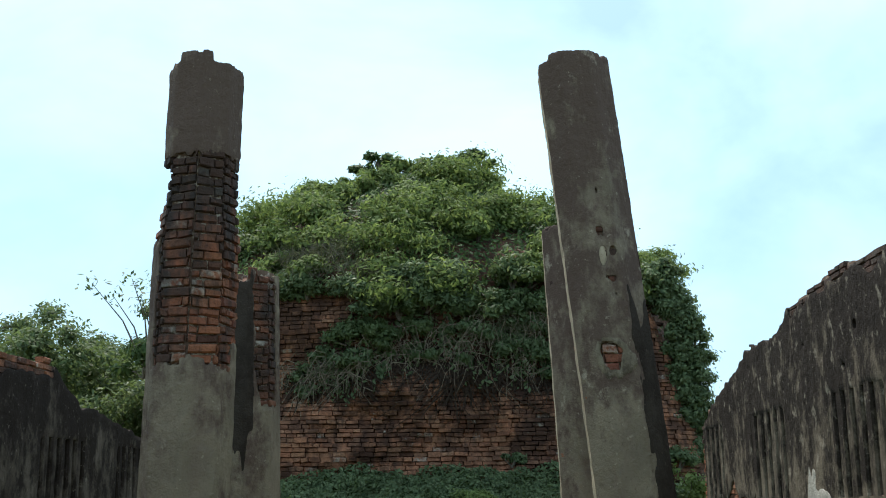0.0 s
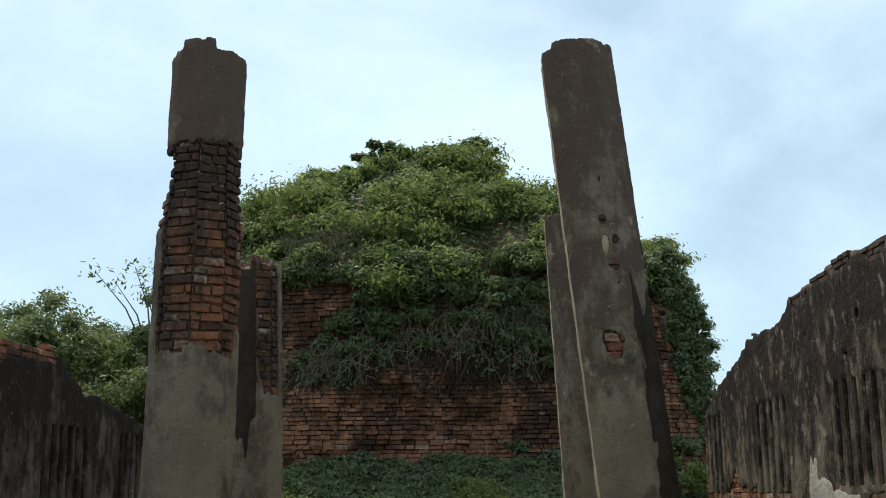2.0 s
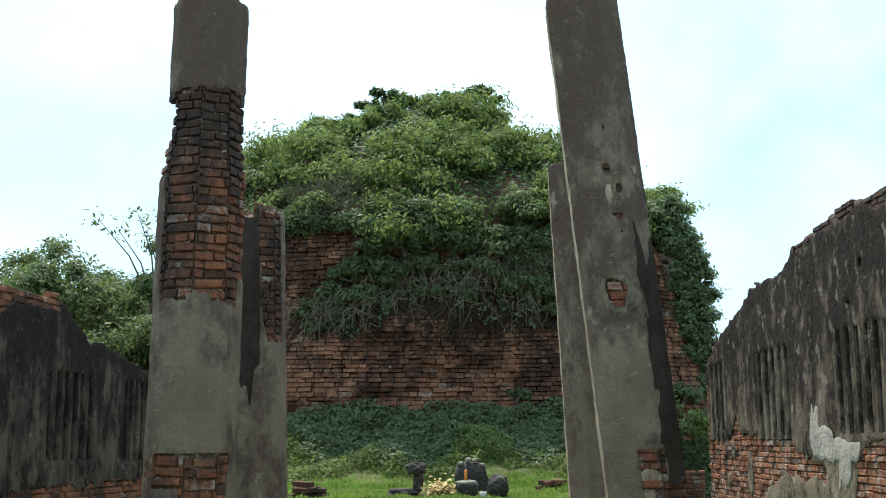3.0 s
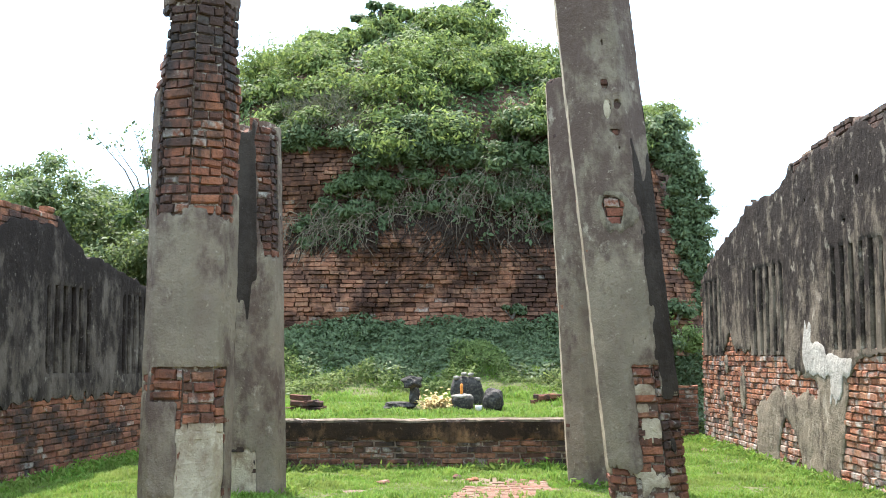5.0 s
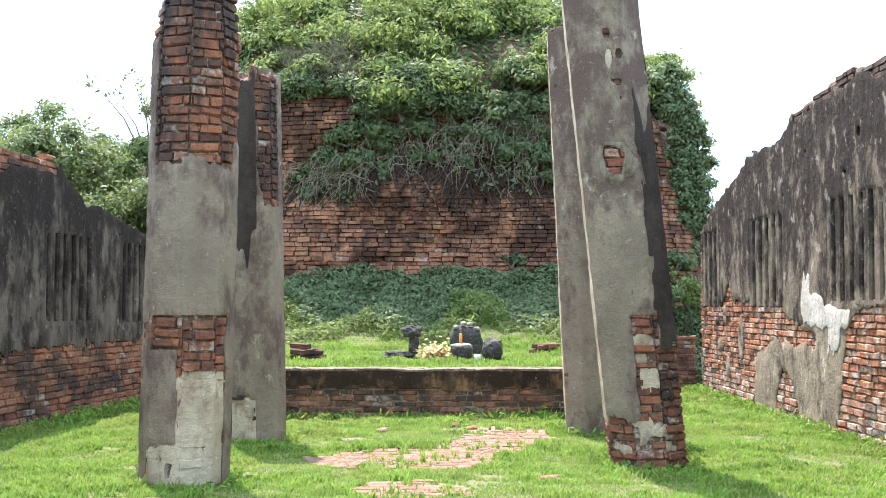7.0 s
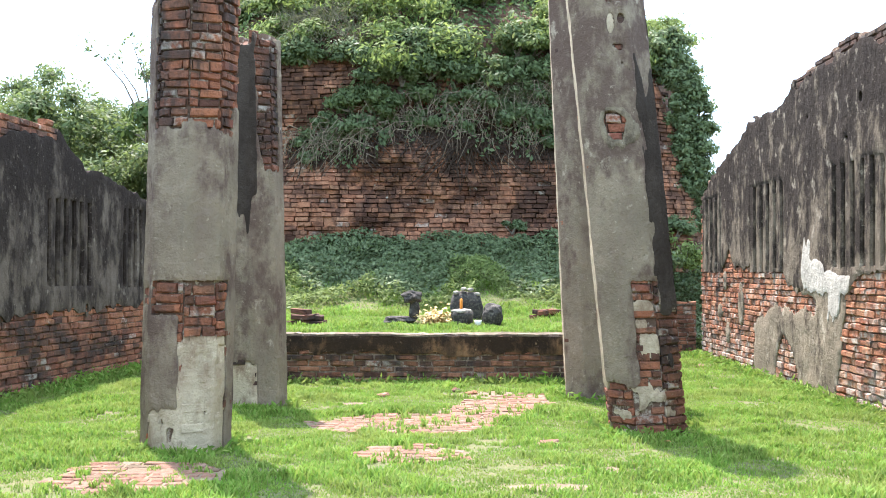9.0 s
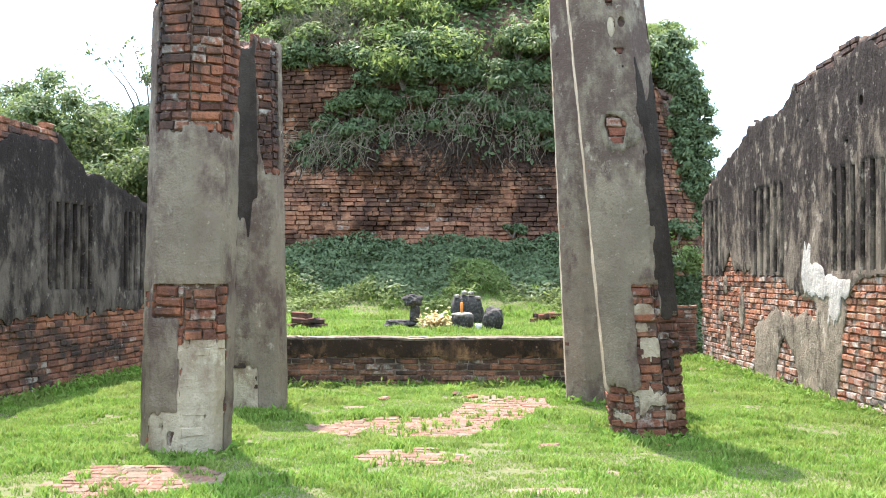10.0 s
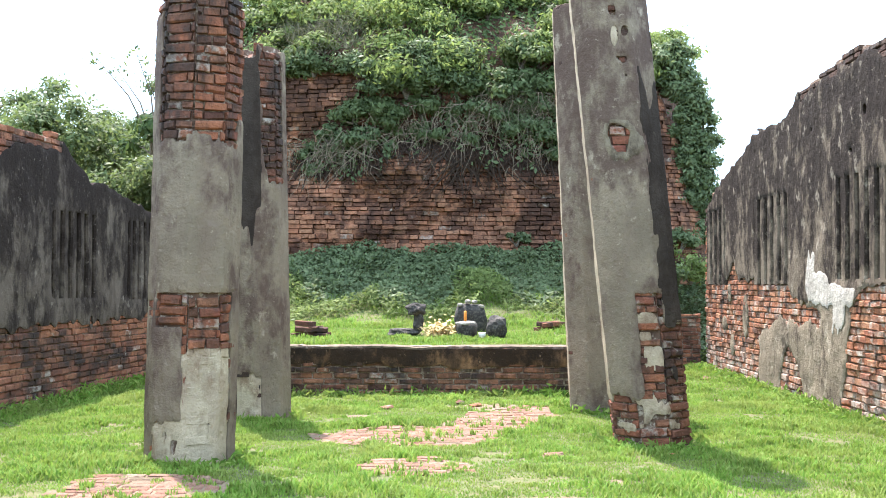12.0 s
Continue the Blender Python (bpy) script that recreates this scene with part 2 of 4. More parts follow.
M_LEAF_BRIGHT = leafy("fresh_leaves", [(0.16, 0.213, 0.066), (0.25, 0.315, 0.10), (0.10, 0.14, 0.047), (0.33, 0.392, 0.145)], 0.52)
M_LEAF_DARK = leafy("dark_leaves", [(0.058, 0.095, 0.032), (0.09, 0.135, 0.045), (0.04, 0.07, 0.025), (0.125, 0.17, 0.06)], 0.3, 0.4)
M_IVY = leafy("creeper_leaves", [(0.10, 0.137, 0.068), (0.155, 0.205, 0.098), (0.225, 0.272, 0.14), (0.07, 0.098, 0.05)], 0.40, 0.3)
M_DRY = mottled("dry_stems", (0.30, 0.235, 0.165), (0.13, 0.095, 0.065), (0.40, 0.33, 0.25), 7)
M_LEAF_FAR = leafy("muted_leaves", [(0.108, 0.148, 0.064), (0.165, 0.213, 0.093), (0.078, 0.108, 0.05), (0.22, 0.262, 0.128)], 0.42, 0.35)
M_BARK = mottled("bark", (0.15, 0.12, 0.09), (0.09, 0.07, 0.05), (0.22, 0.19, 0.15), 9)
M_STONE = mottled("blackened_stone", (0.065, 0.057, 0.05), (0.028, 0.025, 0.023), (0.14, 0.125, 0.10), 7)
M_STONE_PALE = mottled("lichened_stone", (0.30, 0.27, 0.22), (0.17, 0.15, 0.12), (0.45, 0.42, 0.36), 8)
M_CANDLE = mottled("orange_wax", (0.75, 0.26, 0.04), (0.68, 0.22, 0.03), (0.8, 0.32, 0.07), 20, 0.5, 0.1)
M_STRAW = mottled("dried_flowers", (0.62, 0.48, 0.22), (0.50, 0.33, 0.14), (0.72, 0.62, 0.36), 14)
M_HAY = leafy("withered_grass", [(0.12, 0.10, 0.068), (0.20, 0.175, 0.125), (0.075, 0.062, 0.045), (0.10, 0.115, 0.05)], 0.25, 0.6)
M_CUP = mottled("white_glaze", (0.72, 0.71, 0.66), (0.66, 0.65, 0.6), (0.5, 0.48, 0.42), 16, 0.35, 0.1)

# ---- building tools ----
rng = random.Random(7)


def mesh_of(name, verts, faces, mat, smooth=False):
    me = bpy.data.meshes.new(name)
    me.from_pydata(verts, [], faces)
    me.materials.append(mat)
    if smooth:
        me.polygons.foreach_set("use_smooth", [True] * len(me.polygons))
    me.update()
    return me


def part(name, data, parent=None, label=""):
    ob = new(name, data)
    if parent:
        ob.parent = parent
    if label:
        ob["label"] = label
    return ob


def thing(name, at=(0, 0, 0)):
    ob = new(name)
    ob.empty_display_size = 0.2
    ob.location = at
    return ob


def hum(x, y, z=0.0, seed=0.0):
    return noise.noise(Vector((x + seed * 13.7, y - seed * 7.1, z + seed * 3.3)))


def sheet(surf, s0, s1, z0, z1, step, keep, out, back, rough=0.008, loop=False):
    """A slab over the surface surf(s, z, d): the cells that keep(s, z) keeps, its face at depth out, its back at depth back, ragged edges."""
    ns, nz = max(1, round((s1 - s0) / step)), max(1, round((z1 - z0) / step))
    ds, dz = (s1 - s0) / ns, (z1 - z0) / nz
    cells = [(i, j) for i in range(ns) for j in range(nz) if keep(s0 + (i + 0.5) * ds, z0 + (j + 0.5) * dz)]
    have = set(cells)
    wrap = (lambda i: i % ns) if loop else (lambda i: i)
    rim = {}
    edges = []
    for i, j in cells:
        for (di, dj), a, b in (((-1, 0), (i, j + 1), (i, j)), ((1, 0), (i + 1, j), (i + 1, j + 1)), ((0, -1), (i, j), (i + 1, j)), ((0, 1), (i + 1, j + 1), (i, j + 1))):
            n = (wrap(i + di), j + dj)
            if n not in have:
                edges.append((a, b))
                rim.setdefault(a, []).append(b)
                rim.setdefault(b, []).append(a)
    place = {}

    def grid(v):
        return (s0 + v[0] * ds, z0 + v[1] * dz)

    soft = {v: grid(v) for v in rim}
    for _ in range(3):
        soft = {v: (0.5 * soft[v][0] + 0.5 * sum(soft[n][0] for n in rim[v]) / len(rim[v]), 0.5 * soft[v][1] + 0.5 * sum(soft[n][1] for n in rim[v]) / len(rim[v])) for v in rim}
    verts, faces = [], []

    def vert(v, depth, flank=0):
        key = (v, depth, flank)
        if key not in place:
            s, z = soft.get(v, grid(v))
            if v in rim:
                s += step * 0.25 * hum(s * 9, z * 9, 1)
                z += step * 0.25 * hum(s * 9, z * 9, 5)
            d = depth
            if depth == out:
                d += rough * (hum(s * 3, z * 3, 2) + 0.6 * hum(s * 11, z * 11, 4)) - (rough * 0.9 if v in rim else 0)
            place[key] = len(verts)
            verts.append(surf(s, z, d))
        return place[key]

    for i, j in cells:
        q = [(i, j), (i + 1, j), (i + 1, j + 1), (i, j + 1)]
        faces.append([vert(v, out) for v in q])
        faces.append([vert(v, back) for v in reversed(q)])
    for a, b in edges:
        faces.append((vert(b, out, 1), vert(a, out, 1), vert(a, back, 1), vert(b, back, 1)))
    return verts, faces


def lump_box(rnd, wear=0.006, chip=0.004):
    """A brick 1 x 1 x 1 about its middle, its face (towards -y) with worn edges; 20 triangles. wear is relative."""
    v = []
    for y, w in ((0.5, 0.0), (-0.5 + wear * 3, 0.0), (-0.5, wear)):
        for sx, sz in ((-1, -1), (1, -1), (1, 1), (-1, 1)):
            v.append([sx * (0.5 - w * 0.7) + rnd.uniform(-chip, chip), y + (rnd.uniform(-0.02, 0.02) if y < 0 else 0), sz * (0.5 - w * 2.2) + rnd.uniform(-chip, chip) * 3])
    f = [(0, 3, 2, 1)]
    for r in (0, 4):
        for k in range(4):
            a, b = r + k, r + (k + 1) % 4
            f.append((a, b, b + 4, a + 4))
    f.append((8, 9, 10, 11))
    return v, f


def brick_rows(surf, s0, s1, z0, z1, keep, length=0.31, course=0.082, joint=0.014, depth=0.11, proud=0.012, seed=1, breaks=()):
    """Courses of brick over surf; gives (s, z, length, height, depth, out) for each brick whose middle keep() keeps."""
    rnd = random.Random(seed)
    z, row = z0, 0
    while z < z1 - 0.02:
        h = course * rnd.uniform(0.86, 1.12)
        s = s0 - rnd.uniform(0, length)
        while s < s1:
            ln = length * rnd.choice((1.0, 1.0, 0.52, 0.95, 0.7)) * rnd.uniform(0.9, 1.08)
            a, b = max(s, s0), min(s + ln, s1)
            for cut in breaks:
                if a < cut < b:
                    b = cut
                    ln = b - s
            if b - a > 0.05 and keep((a + b) / 2, z + h / 2):
                yield (a + b) / 2, z + h / 2, b - a - joint, h - joint, depth, proud * rnd.uniform(-1.3, 1.2)
            s += ln
        z += h
        row += 1


def brick_mesh(surf, row, rnd, wear=(0.03, 0.10), chip=0.024):
    """One brick bent onto surf."""
    s, z, ln, h, depth, o = row
    v, f = lump_box(rnd, rnd.uniform(*wear), chip)
    tilt = rnd.uniform(-0.012, 0.012)
    return [surf(s + x * ln, z + zz * h + x * tilt, o - (y + 0.5) * depth) for x, y, zz in v], f


def lay_bricks(surf, rows, parent, mat, limit=300, seed=3, near=None, wear=(0.03, 0.10), chip=0.024):
    """The first bricks as parts of their own, the rest joined into one."""
    rnd = random.Random(seed)
    rows = list(rows)
    if near:
        rows.sort(key=near)
    for r in rows[:limit]:
        part("brick", mesh_of("brick", *brick_mesh(surf, r, rnd, wear, chip), mat), parent)
    verts, faces = [], []
    for r in rows[limit:]:
        v, f = brick_mesh(surf, r, rnd, wear, chip)
        faces += [tuple(i + len(verts) for i in q) for q in f]
        verts += v
    if verts:
        tagged(part("brickwork", mesh_of("brickwork", verts, faces, mat), parent), kind="stuff")


def leaf_cloud(name, mat, places, normals, size, seed, narrow=0.42, droop=0.3):
    """Many small folded leaves, four corners each, about the given normals."""
    r = np.random.RandomState(seed)
    n = len(places)
    p, nn = np.asarray(places, float), np.asarray(normals, float)
    nn = nn + r.normal(0, 0.55, (n, 3))
    nn /= np.linalg.norm(nn, axis=1)[:, None] + 1e-9
    t = r.normal(0, 1, (n, 3))
    t[:, 2] -= droop
    t -= nn * (t * nn).sum(1)[:, None]
    t /= np.linalg.norm(t, axis=1)[:, None] + 1e-9
    b = np.cross(nn, t)
    ln = (np.asarray(size) * r.uniform(0.6, 1.35, n))[:, None]
    w = ln * narrow
    v = np.stack([p - t * ln * 0.5, p + b * w * 0.5 - nn * ln * 0.07, p + t * ln * 0.5 - nn * ln * 0.1, p - b * w * 0.5 - nn * ln * 0.07], 1).reshape(-1, 3)
    me = bpy.data.meshes.new(name)
    me.vertices.add(4 * n)
    me.vertices.foreach_set("co", v.ravel())
    q = np.arange(4 * n).reshape(n, 4)
    tri = np.concatenate([q[:, [0, 1, 2]], q[:, [0, 2, 3]]], 1).reshape(-1)
    me.loops.add(6 * n)
    me.loops.foreach_set("vertex_index", tri)
    me.polygons.add(2 * n)
    me.polygons.foreach_set("loop_start", np.arange(0, 6 * n, 3))
    me.materials.append(mat)
    me.update(calc_edges=True)
    me.validate()
    return me


def tube(points, radii, sides=6):
    verts, faces = [], []
    pts = [Vector(p) for p in points]
    for k, p in enumerate(pts):
        d = (pts[min(k + 1, len(pts) - 1)] - pts[max(k - 1, 0)]).normalized()
        a = d.orthogonal().normalized()
        b = d.cross(a)
        for i in range(sides):
            an = 2 * math.pi * i / sides
            verts.append(p + (a * math.cos(an) + b * math.sin(an)) * radii[k])
    for k in range(len(pts) - 1):
        for i in range(sides):
            j = (i + 1) % sides
            faces.append((k * sides + i, k * sides + j, k * sides + sides + j, k * sides + sides + i))
    faces.append(tuple(range(sides))[::-1])
    faces.append(tuple((len(pts) - 1) * sides + i for i in range(sides)))
    return verts, faces


def merge(pieces):
    verts, faces = [], []
    for v, f in pieces:
        faces += [tuple(i + len(verts) for i in q) for q in f]
        verts += list(v)
    return verts, faces


def along(table, x):
    """Straight lines between the pairs of a table."""
    if x <= table[0][0]:
        return table[0][1]
    for (a, u), (b, w) in zip(table, table[1:]):
        if x <= b:
            return u + (w - u) * (x - a) / (b - a)
    return table[-1][1]

# ---- ground: one sheet, a terrace behind the low brick wall, a bank under the mound ----
DAIS_Y, DAIS_X0, DAIS_X1 = 15.5, -3.3, 2.8


def smooth(a, b, x):
    k = min(1.0, max(0.0, (x - a) / (b - a)))
    return k * k * (3 - 2 * k)


def ground_z(x, y):
    z = 0.03 * hum(x * 0.5, y * 0.5, 3) + 0.012 * hum(x * 2.3, y * 2.3, 7)
    inner = smooth(DAIS_X0 + 0.12, DAIS_X0 + 0.2, x) * (1 - smooth(DAIS_X1 - 0.2, DAIS_X1 - 0.12, x))
    step = 0.66 * smooth(DAIS_Y + 0.12, DAIS_Y + 0.2, y) + 0.10 * smooth(16.0, 19.5, y)
    aside = smooth(2.6, 3.2, x)
    bank = (1 - smooth(5.5, 6.6, abs(x))) * smooth(19.3 + 2.2 * aside, 23.2 + 0.6 * aside, y)
    return z + inner * step * (1 - bank) + 2.0 * bank


def spread(inner, step, outer):
    a = list(np.arange(-inner, inner + 0.001, step))
    reach, v = [], inner
    while v < outer:
        step *= 1.35
        v += step
        reach.append(v)
    return [-v for v in reversed(reach)] + a + reach


gx = sorted(spread(6.6, 0.12, 900) + [DAIS_X0 + 0.12, DAIS_X0 + 0.16, DAIS_X0 + 0.2, DAIS_X1 - 0.2, DAIS_X1 - 0.16, DAIS_X1 - 0.12])
gy = [v + 12 for v in spread(11.6, 0.12, 900)]
gy = sorted(gy + [DAIS_Y + 0.12, DAIS_Y + 0.16, DAIS_Y + 0.2])
gv = [(x, y, ground_z(x, y)) for y in gy for x in gx]
gf = [(j * len(gx) + i, j * len(gx) + i + 1, (j + 1) * len(gx) + i + 1, (j + 1) * len(gx) + i) for j in range(len(gy) - 1) for i in range(len(gx) - 1)]
ground = new("ground", mesh_of("ground", gv, gf, M_SOIL, True))
tagged(ground, "grassy ground with bare soil between the ruined walls", "ground", kind="structure")

# worn paving showing through the grass: middle x, y, half widths, turn
PATCHES = [(-0.4, 11.4, 0.9, 0.85, 0.0), (0.5, 12.5, 0.48, 1.8, -0.36), (-0.25, 9.55, 0.46, 0.44, 0.0), (-2.2, 8.45, 0.66, 0.62, 0.3), (0.93, 10.1, 0.13, 0.12, 0.2)]
DIRTS = [(1.3, 8.75, 0.26, 0.12, 0), (0.75, 8.1, 0.34, 0.14, 0), (0.6, 14.0, 0.7, 0.4, 0), (-1.0, 13.2, 0.16, 0.14, 0), (3.7, 16.8, 0.3, 0.2, 0)]


def bare(x, y, areas, ragged=0.2):
    for cx, cy, a, b, turn in areas:
        u, w = (x - cx) * math.cos(turn) + (y - cy) * math.sin(turn), -(x - cx) * math.sin(turn) + (y - cy) * math.cos(turn)
        if (u / a) ** 2 + (w / b) ** 2 + ragged * 2 * hum(x * 2.4, y * 2.4, 11) + ragged * hum(x * 7, y * 7, 2) < 1:
            return True
    return False

# ---- four eight-sided pillars of brick under plaster ----
def octagon_surface(base, top, r0, r1, height, turn, neck=0.0):
    """surf(s, z, d) round a tapering, leaning eight-sided shaft; s runs from 0 to 8, a side each."""
    b, t = Vector(base), Vector(top)

    def surf(s, z, d):
        k = z / height
        c = b.lerp(t, k)
        r = r0 + (r1 - r0) * k + d - neck * smooth(3.7, 4.2, z)
        i = math.floor(s)
        f = s - i
        a0, a1 = (radians(turn + 45 * (i + n)) for n in (0, 1))
        x = (1 - f) * math.cos(a0) + f * math.cos(a1)
        y = (1 - f) * math.sin(a0) + f * math.sin(a1)
        # softly rounded arrises
        m = math.hypot(x, y)
        lim = 0.985 / m if m > 0.985 else 1.0
        return Vector((c.x + r * x * lim, c.y + r * y * lim, z + b.z))

    return surf


def rag(s, z, amp=1.0, seed=0):
    return amp * (hum(s * 1.7, z * 3.1, 3 + seed) + 0.5 * hum(s * 5, z * 9, 8 + seed))


def pillar(label, base, top, r0, r1, height, turn, plastered, crown, notch=None, seed=1, pale=None, neck=0.0, dark_at=None, bricks=M_BRICK_PILLAR, washed=False, dark_from=999, repair=None):
    p = tagged(thing("pillar", base), label, "pillar", "ruined pillars")
    p.location = (0, 0, 0)
    surf = octagon_surface(base, top, r0, r1, height, turn, neck)

    def inside(s, z):
        return z < crown(s % 8) and not (notch and notch(s % 8, z))

    core = sheet(surf, 0, 8, -0.15, height + 0.1, 0.1, inside, -0.048, -r1 * 0.82, 0.012, True)
    part("core", mesh_of("core", *core, M_MORTAR), p, "brick and mortar core")
    skin = sheet(surf, 0, 8, -0.15, height + 0.1, 0.032, lambda s, z: inside(s, z) and plastered(s % 8, z), 0.0, -0.07, 0.010, True)
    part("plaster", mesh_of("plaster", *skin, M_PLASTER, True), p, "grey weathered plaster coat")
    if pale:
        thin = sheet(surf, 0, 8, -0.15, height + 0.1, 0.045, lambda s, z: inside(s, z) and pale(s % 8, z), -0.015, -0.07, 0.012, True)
        part("lime_and_sunlit_coat", mesh_of("lime_and_sunlit_coat", *thin, M_PLASTER_PALE, True), p, "pale lime undercoat, pitted, and sunlit sides painted pale")
    # thin darker film over part of the plaster
    if dark_at:
        film = sheet(surf, 0, 8, -0.15, height + 0.1, 0.05, lambda s, z: inside(s, z) and plastered(s % 8, z) and dark_at(s % 8, z), 0.006, -0.02, 0.009, True)
        part("dark_crust", mesh_of("dark_crust", *film, M_CRUST, True), p, "thin dark crust")
    if repair:
        ring = sheet(surf, 0, 8, 2.4, 3.3, 0.03, lambda s, z: inside(s, z) and plastered(s % 8, z) and repair(s % 8, z), 0.014, -0.02, 0.012, True)
        part("repair", mesh_of("repair", *ring, M_PLASTER_FOOT, True), p, "raised ring of grey repair plaster")
    side = 2 * r0 * math.sin(math.pi / 8)

    def bare_at(s, z):
        return inside(s, z) and not (plastered(s % 8, z) and plastered((s + 0.3) % 8, z) and plastered((s - 0.3) % 8, z)) and not (pale and pale(s % 8, z))

    rows = []
    for k in range(8):
        rows += list(brick_rows(surf, k + 0.01, k + 0.99, 0.0, height, bare_at, 0.30 / side, 0.082, 0.012, 0.10, 0.01, seed * 20 + k))
    rows = [(s, z, ln - 0.025, h, d, o - 0.013) for s, z, ln, h, d, o in rows]
    # bricks past a given bearing are laid in the darkest brick
    black = [r for r in rows if near_side(r[0], turn) > dark_from]
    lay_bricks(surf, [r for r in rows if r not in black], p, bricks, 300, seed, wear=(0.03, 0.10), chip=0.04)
    lay_bricks(surf, black, p, M_BRICK_BLACK, 300, seed, wear=(0.03, 0.10), chip=0.04)
    if washed:
        rows = []
        for k in range(8):
            rows += list(brick_rows(surf, k + 0.01, k + 0.99, 0.0, 1.2, lambda s, z: inside(s, z) and pale(s % 8, z) and hum(s * 2.5, z * 5, 33) > -0.15, 0.30 / side, 0.082, 0.003, 0.10, 0.004, seed * 30 + k))
        lay_bricks(surf, [(s, z, ln, h, d, o - 0.014) for s, z, ln, h, d, o in rows], p, M_PLASTER_PALE, 300, seed, wear=(0.02, 0.07), chip=0.02)
    # cap that closes the broken top
    ring = [surf(i * 0.5, crown(i * 0.5 % 8) - 0.02, -0.06) for i in range(16)]
    mid = sum(ring, Vector()) / 16 + Vector((0, 0, 0.03))
    part("broken_top", mesh_of("broken_top", ring + [mid], [(i, (i + 1) % 16, 16) for i in range(16)], M_RUBBLE), p, "broken brick top")
    return p


# sides: the shaft's vertices stand at turn + 45 k degrees; those towards the camera lie about 270
def near_side(s, turn):
    return (turn + 45 * s) % 360


LT, RT = 5.0, -25.0
LB, LTOP = (-2.18, 9.9, 0.0), (-2.075, 9.9, 0.0)


def left_plaster(s, z):
    a = near_side(s, LT) + 6 * hum(s * 2, z * 4, 4)
    j = rag(s, z, 0.06)
    if z > 4.52 + j:
        return True
    if 218 < a < 352 and z > 2.68 + j + (0.07 if 268 < a < 300 else 0):
        return False
    if z > 3.80 + j:
        return False
    if a > 345 or a < 140:
        return z < 2.9 + j
    # the bare patch at hip height
    if 1.13 + j * 0.3 < z < 1.42 + j * 0.3 and 226 < a < 345:
        return False
    if 0.92 + j * 0.4 < z < 1.2 and 268 < a < 345:
        return False
    if 190 < a < 212 and 1.18 < z < 1.36 and hum(s * 4, z * 8, 6) > -0.2:
        return False
    if z < 1.0 + j * 0.5 and a > 270:
        return False
    if z < 0.36 + j and 222 < a <= 273:
        return False
    return True


def left_pale(s, z):
    a = near_side(s, LT) + 4 * hum(s * 2, z * 4, 4)
    j = rag(s, z, 0.06)
    return (a > 268 and a < 345 and z < 0.94 + j and hum(s * 3.5, z * 9, 15) < 0.5) or (215 < a <= 275 and z < 0.40 + j and hum(s * 4, z * 8, 17) < 0.3)


def left_crown(s):
    a = near_side(s, LT)
    return 5.37 + (0.085 if 236 < a < 292 else 0.0) + 0.03 * hum(s * 2.3, 2.0, 6)


def left_notch(s, z):
    a = near_side(s, LT)
    return 140 < a < 225 and ((4.16 < z < 4.46 and a < 222 - abs(z - 4.3) * 130) or (3.80 < z <= 4.18 and a < 196 + 8 * hum(z * 14, 3)))


pillar("tall plastered brick pillar, its middle stripped to bare brick", LB, LTOP, 0.39, 0.38, 5.46, LT, left_plaster, left_crown, left_notch, 1, left_pale, 0.045, washed=True)


def right_plaster(s, z):
    a = near_side(s, RT) + 5 * hum(s * 2, z * 4, 9)
    j = rag(s, z, 0.06, 2)
    # the left side is left to the pale coat that paints sunlight on it
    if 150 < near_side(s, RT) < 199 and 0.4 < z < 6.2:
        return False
    if z < 1.42 + j * 0.4 and 257 < a < 300:
        return False
    if z < 1.10 + j and (a >= 300 or a < 60):
        return hum(s * 2.2, z * 5, 26) > 0.42
    if z < 0.45 + j:
        return False
    if ((a - 262) / 19) ** 2 + ((z - 2.86 - 0.02 * hum(a * 0.2, z)) / 0.12) ** 2 < 1 + rag(s, z, 1.6, 5) or ((a - 266) / 7) ** 2 + ((z - 3.82) / 0.10) ** 2 < 1 or ((a - 274) / 9) ** 2 + ((z - 3.6) / 0.03) ** 2 < 1 + rag(s, z, 1.5, 9):
        return False
    if ((a - 268) / 7) ** 2 + ((z - 4.06) / 0.06) ** 2 < 1:
        return False
    if ((a - 281) / 5) ** 2 + ((z - 3.86) / 0.05) ** 2 < 1 or ((a - 270) / 3) ** 2 + ((z - 4.46) / 0.03) ** 2 < 1:
        return False
    # small peg holes
    return not any(((a - p) / 1.6) ** 2 + ((z - q) / 0.022) ** 2 < 1 for p, q in ((266, 1.62), (284, 1.66), (292, 1.80), (258, 2.05), (277, 3.45), (286, 3.38)))


def right_pale(s, z):
    a = near_side(s, RT)
    # sunlight on the narrow left side, painted as pale plaster
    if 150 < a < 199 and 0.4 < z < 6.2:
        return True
    return (z < 0.46 and hum(s * 1.5, z * 8, 31) > 0.25 and a < 318) or (262 < a < 290 and 0.72 < z < 0.92 + 0.04 * hum(s * 6, 1)) or (256 < a < 288 and 1.12 < z < 1.23 + 0.03 * hum(s * 7, 2)) or (258 < a < 276 and 0.97 < z < 1.06) or (262 < a < 300 and 0.30 < z < 0.41 + 0.03 * hum(s * 7, 5)) or (((a - 266) / 8) ** 2 + ((z - 3.84) / 0.12) ** 2 < 1)


def right_crown(s):
    a = near_side(s, RT)
    return 5.90 - 0.05 * max(0, (262 - a) / 60) ** 2 * (1 if a > 120 else 0) + 0.03 * hum(s * 1.5, 4.0, 2) - (0.03 if 190 < a < 222 else 0)


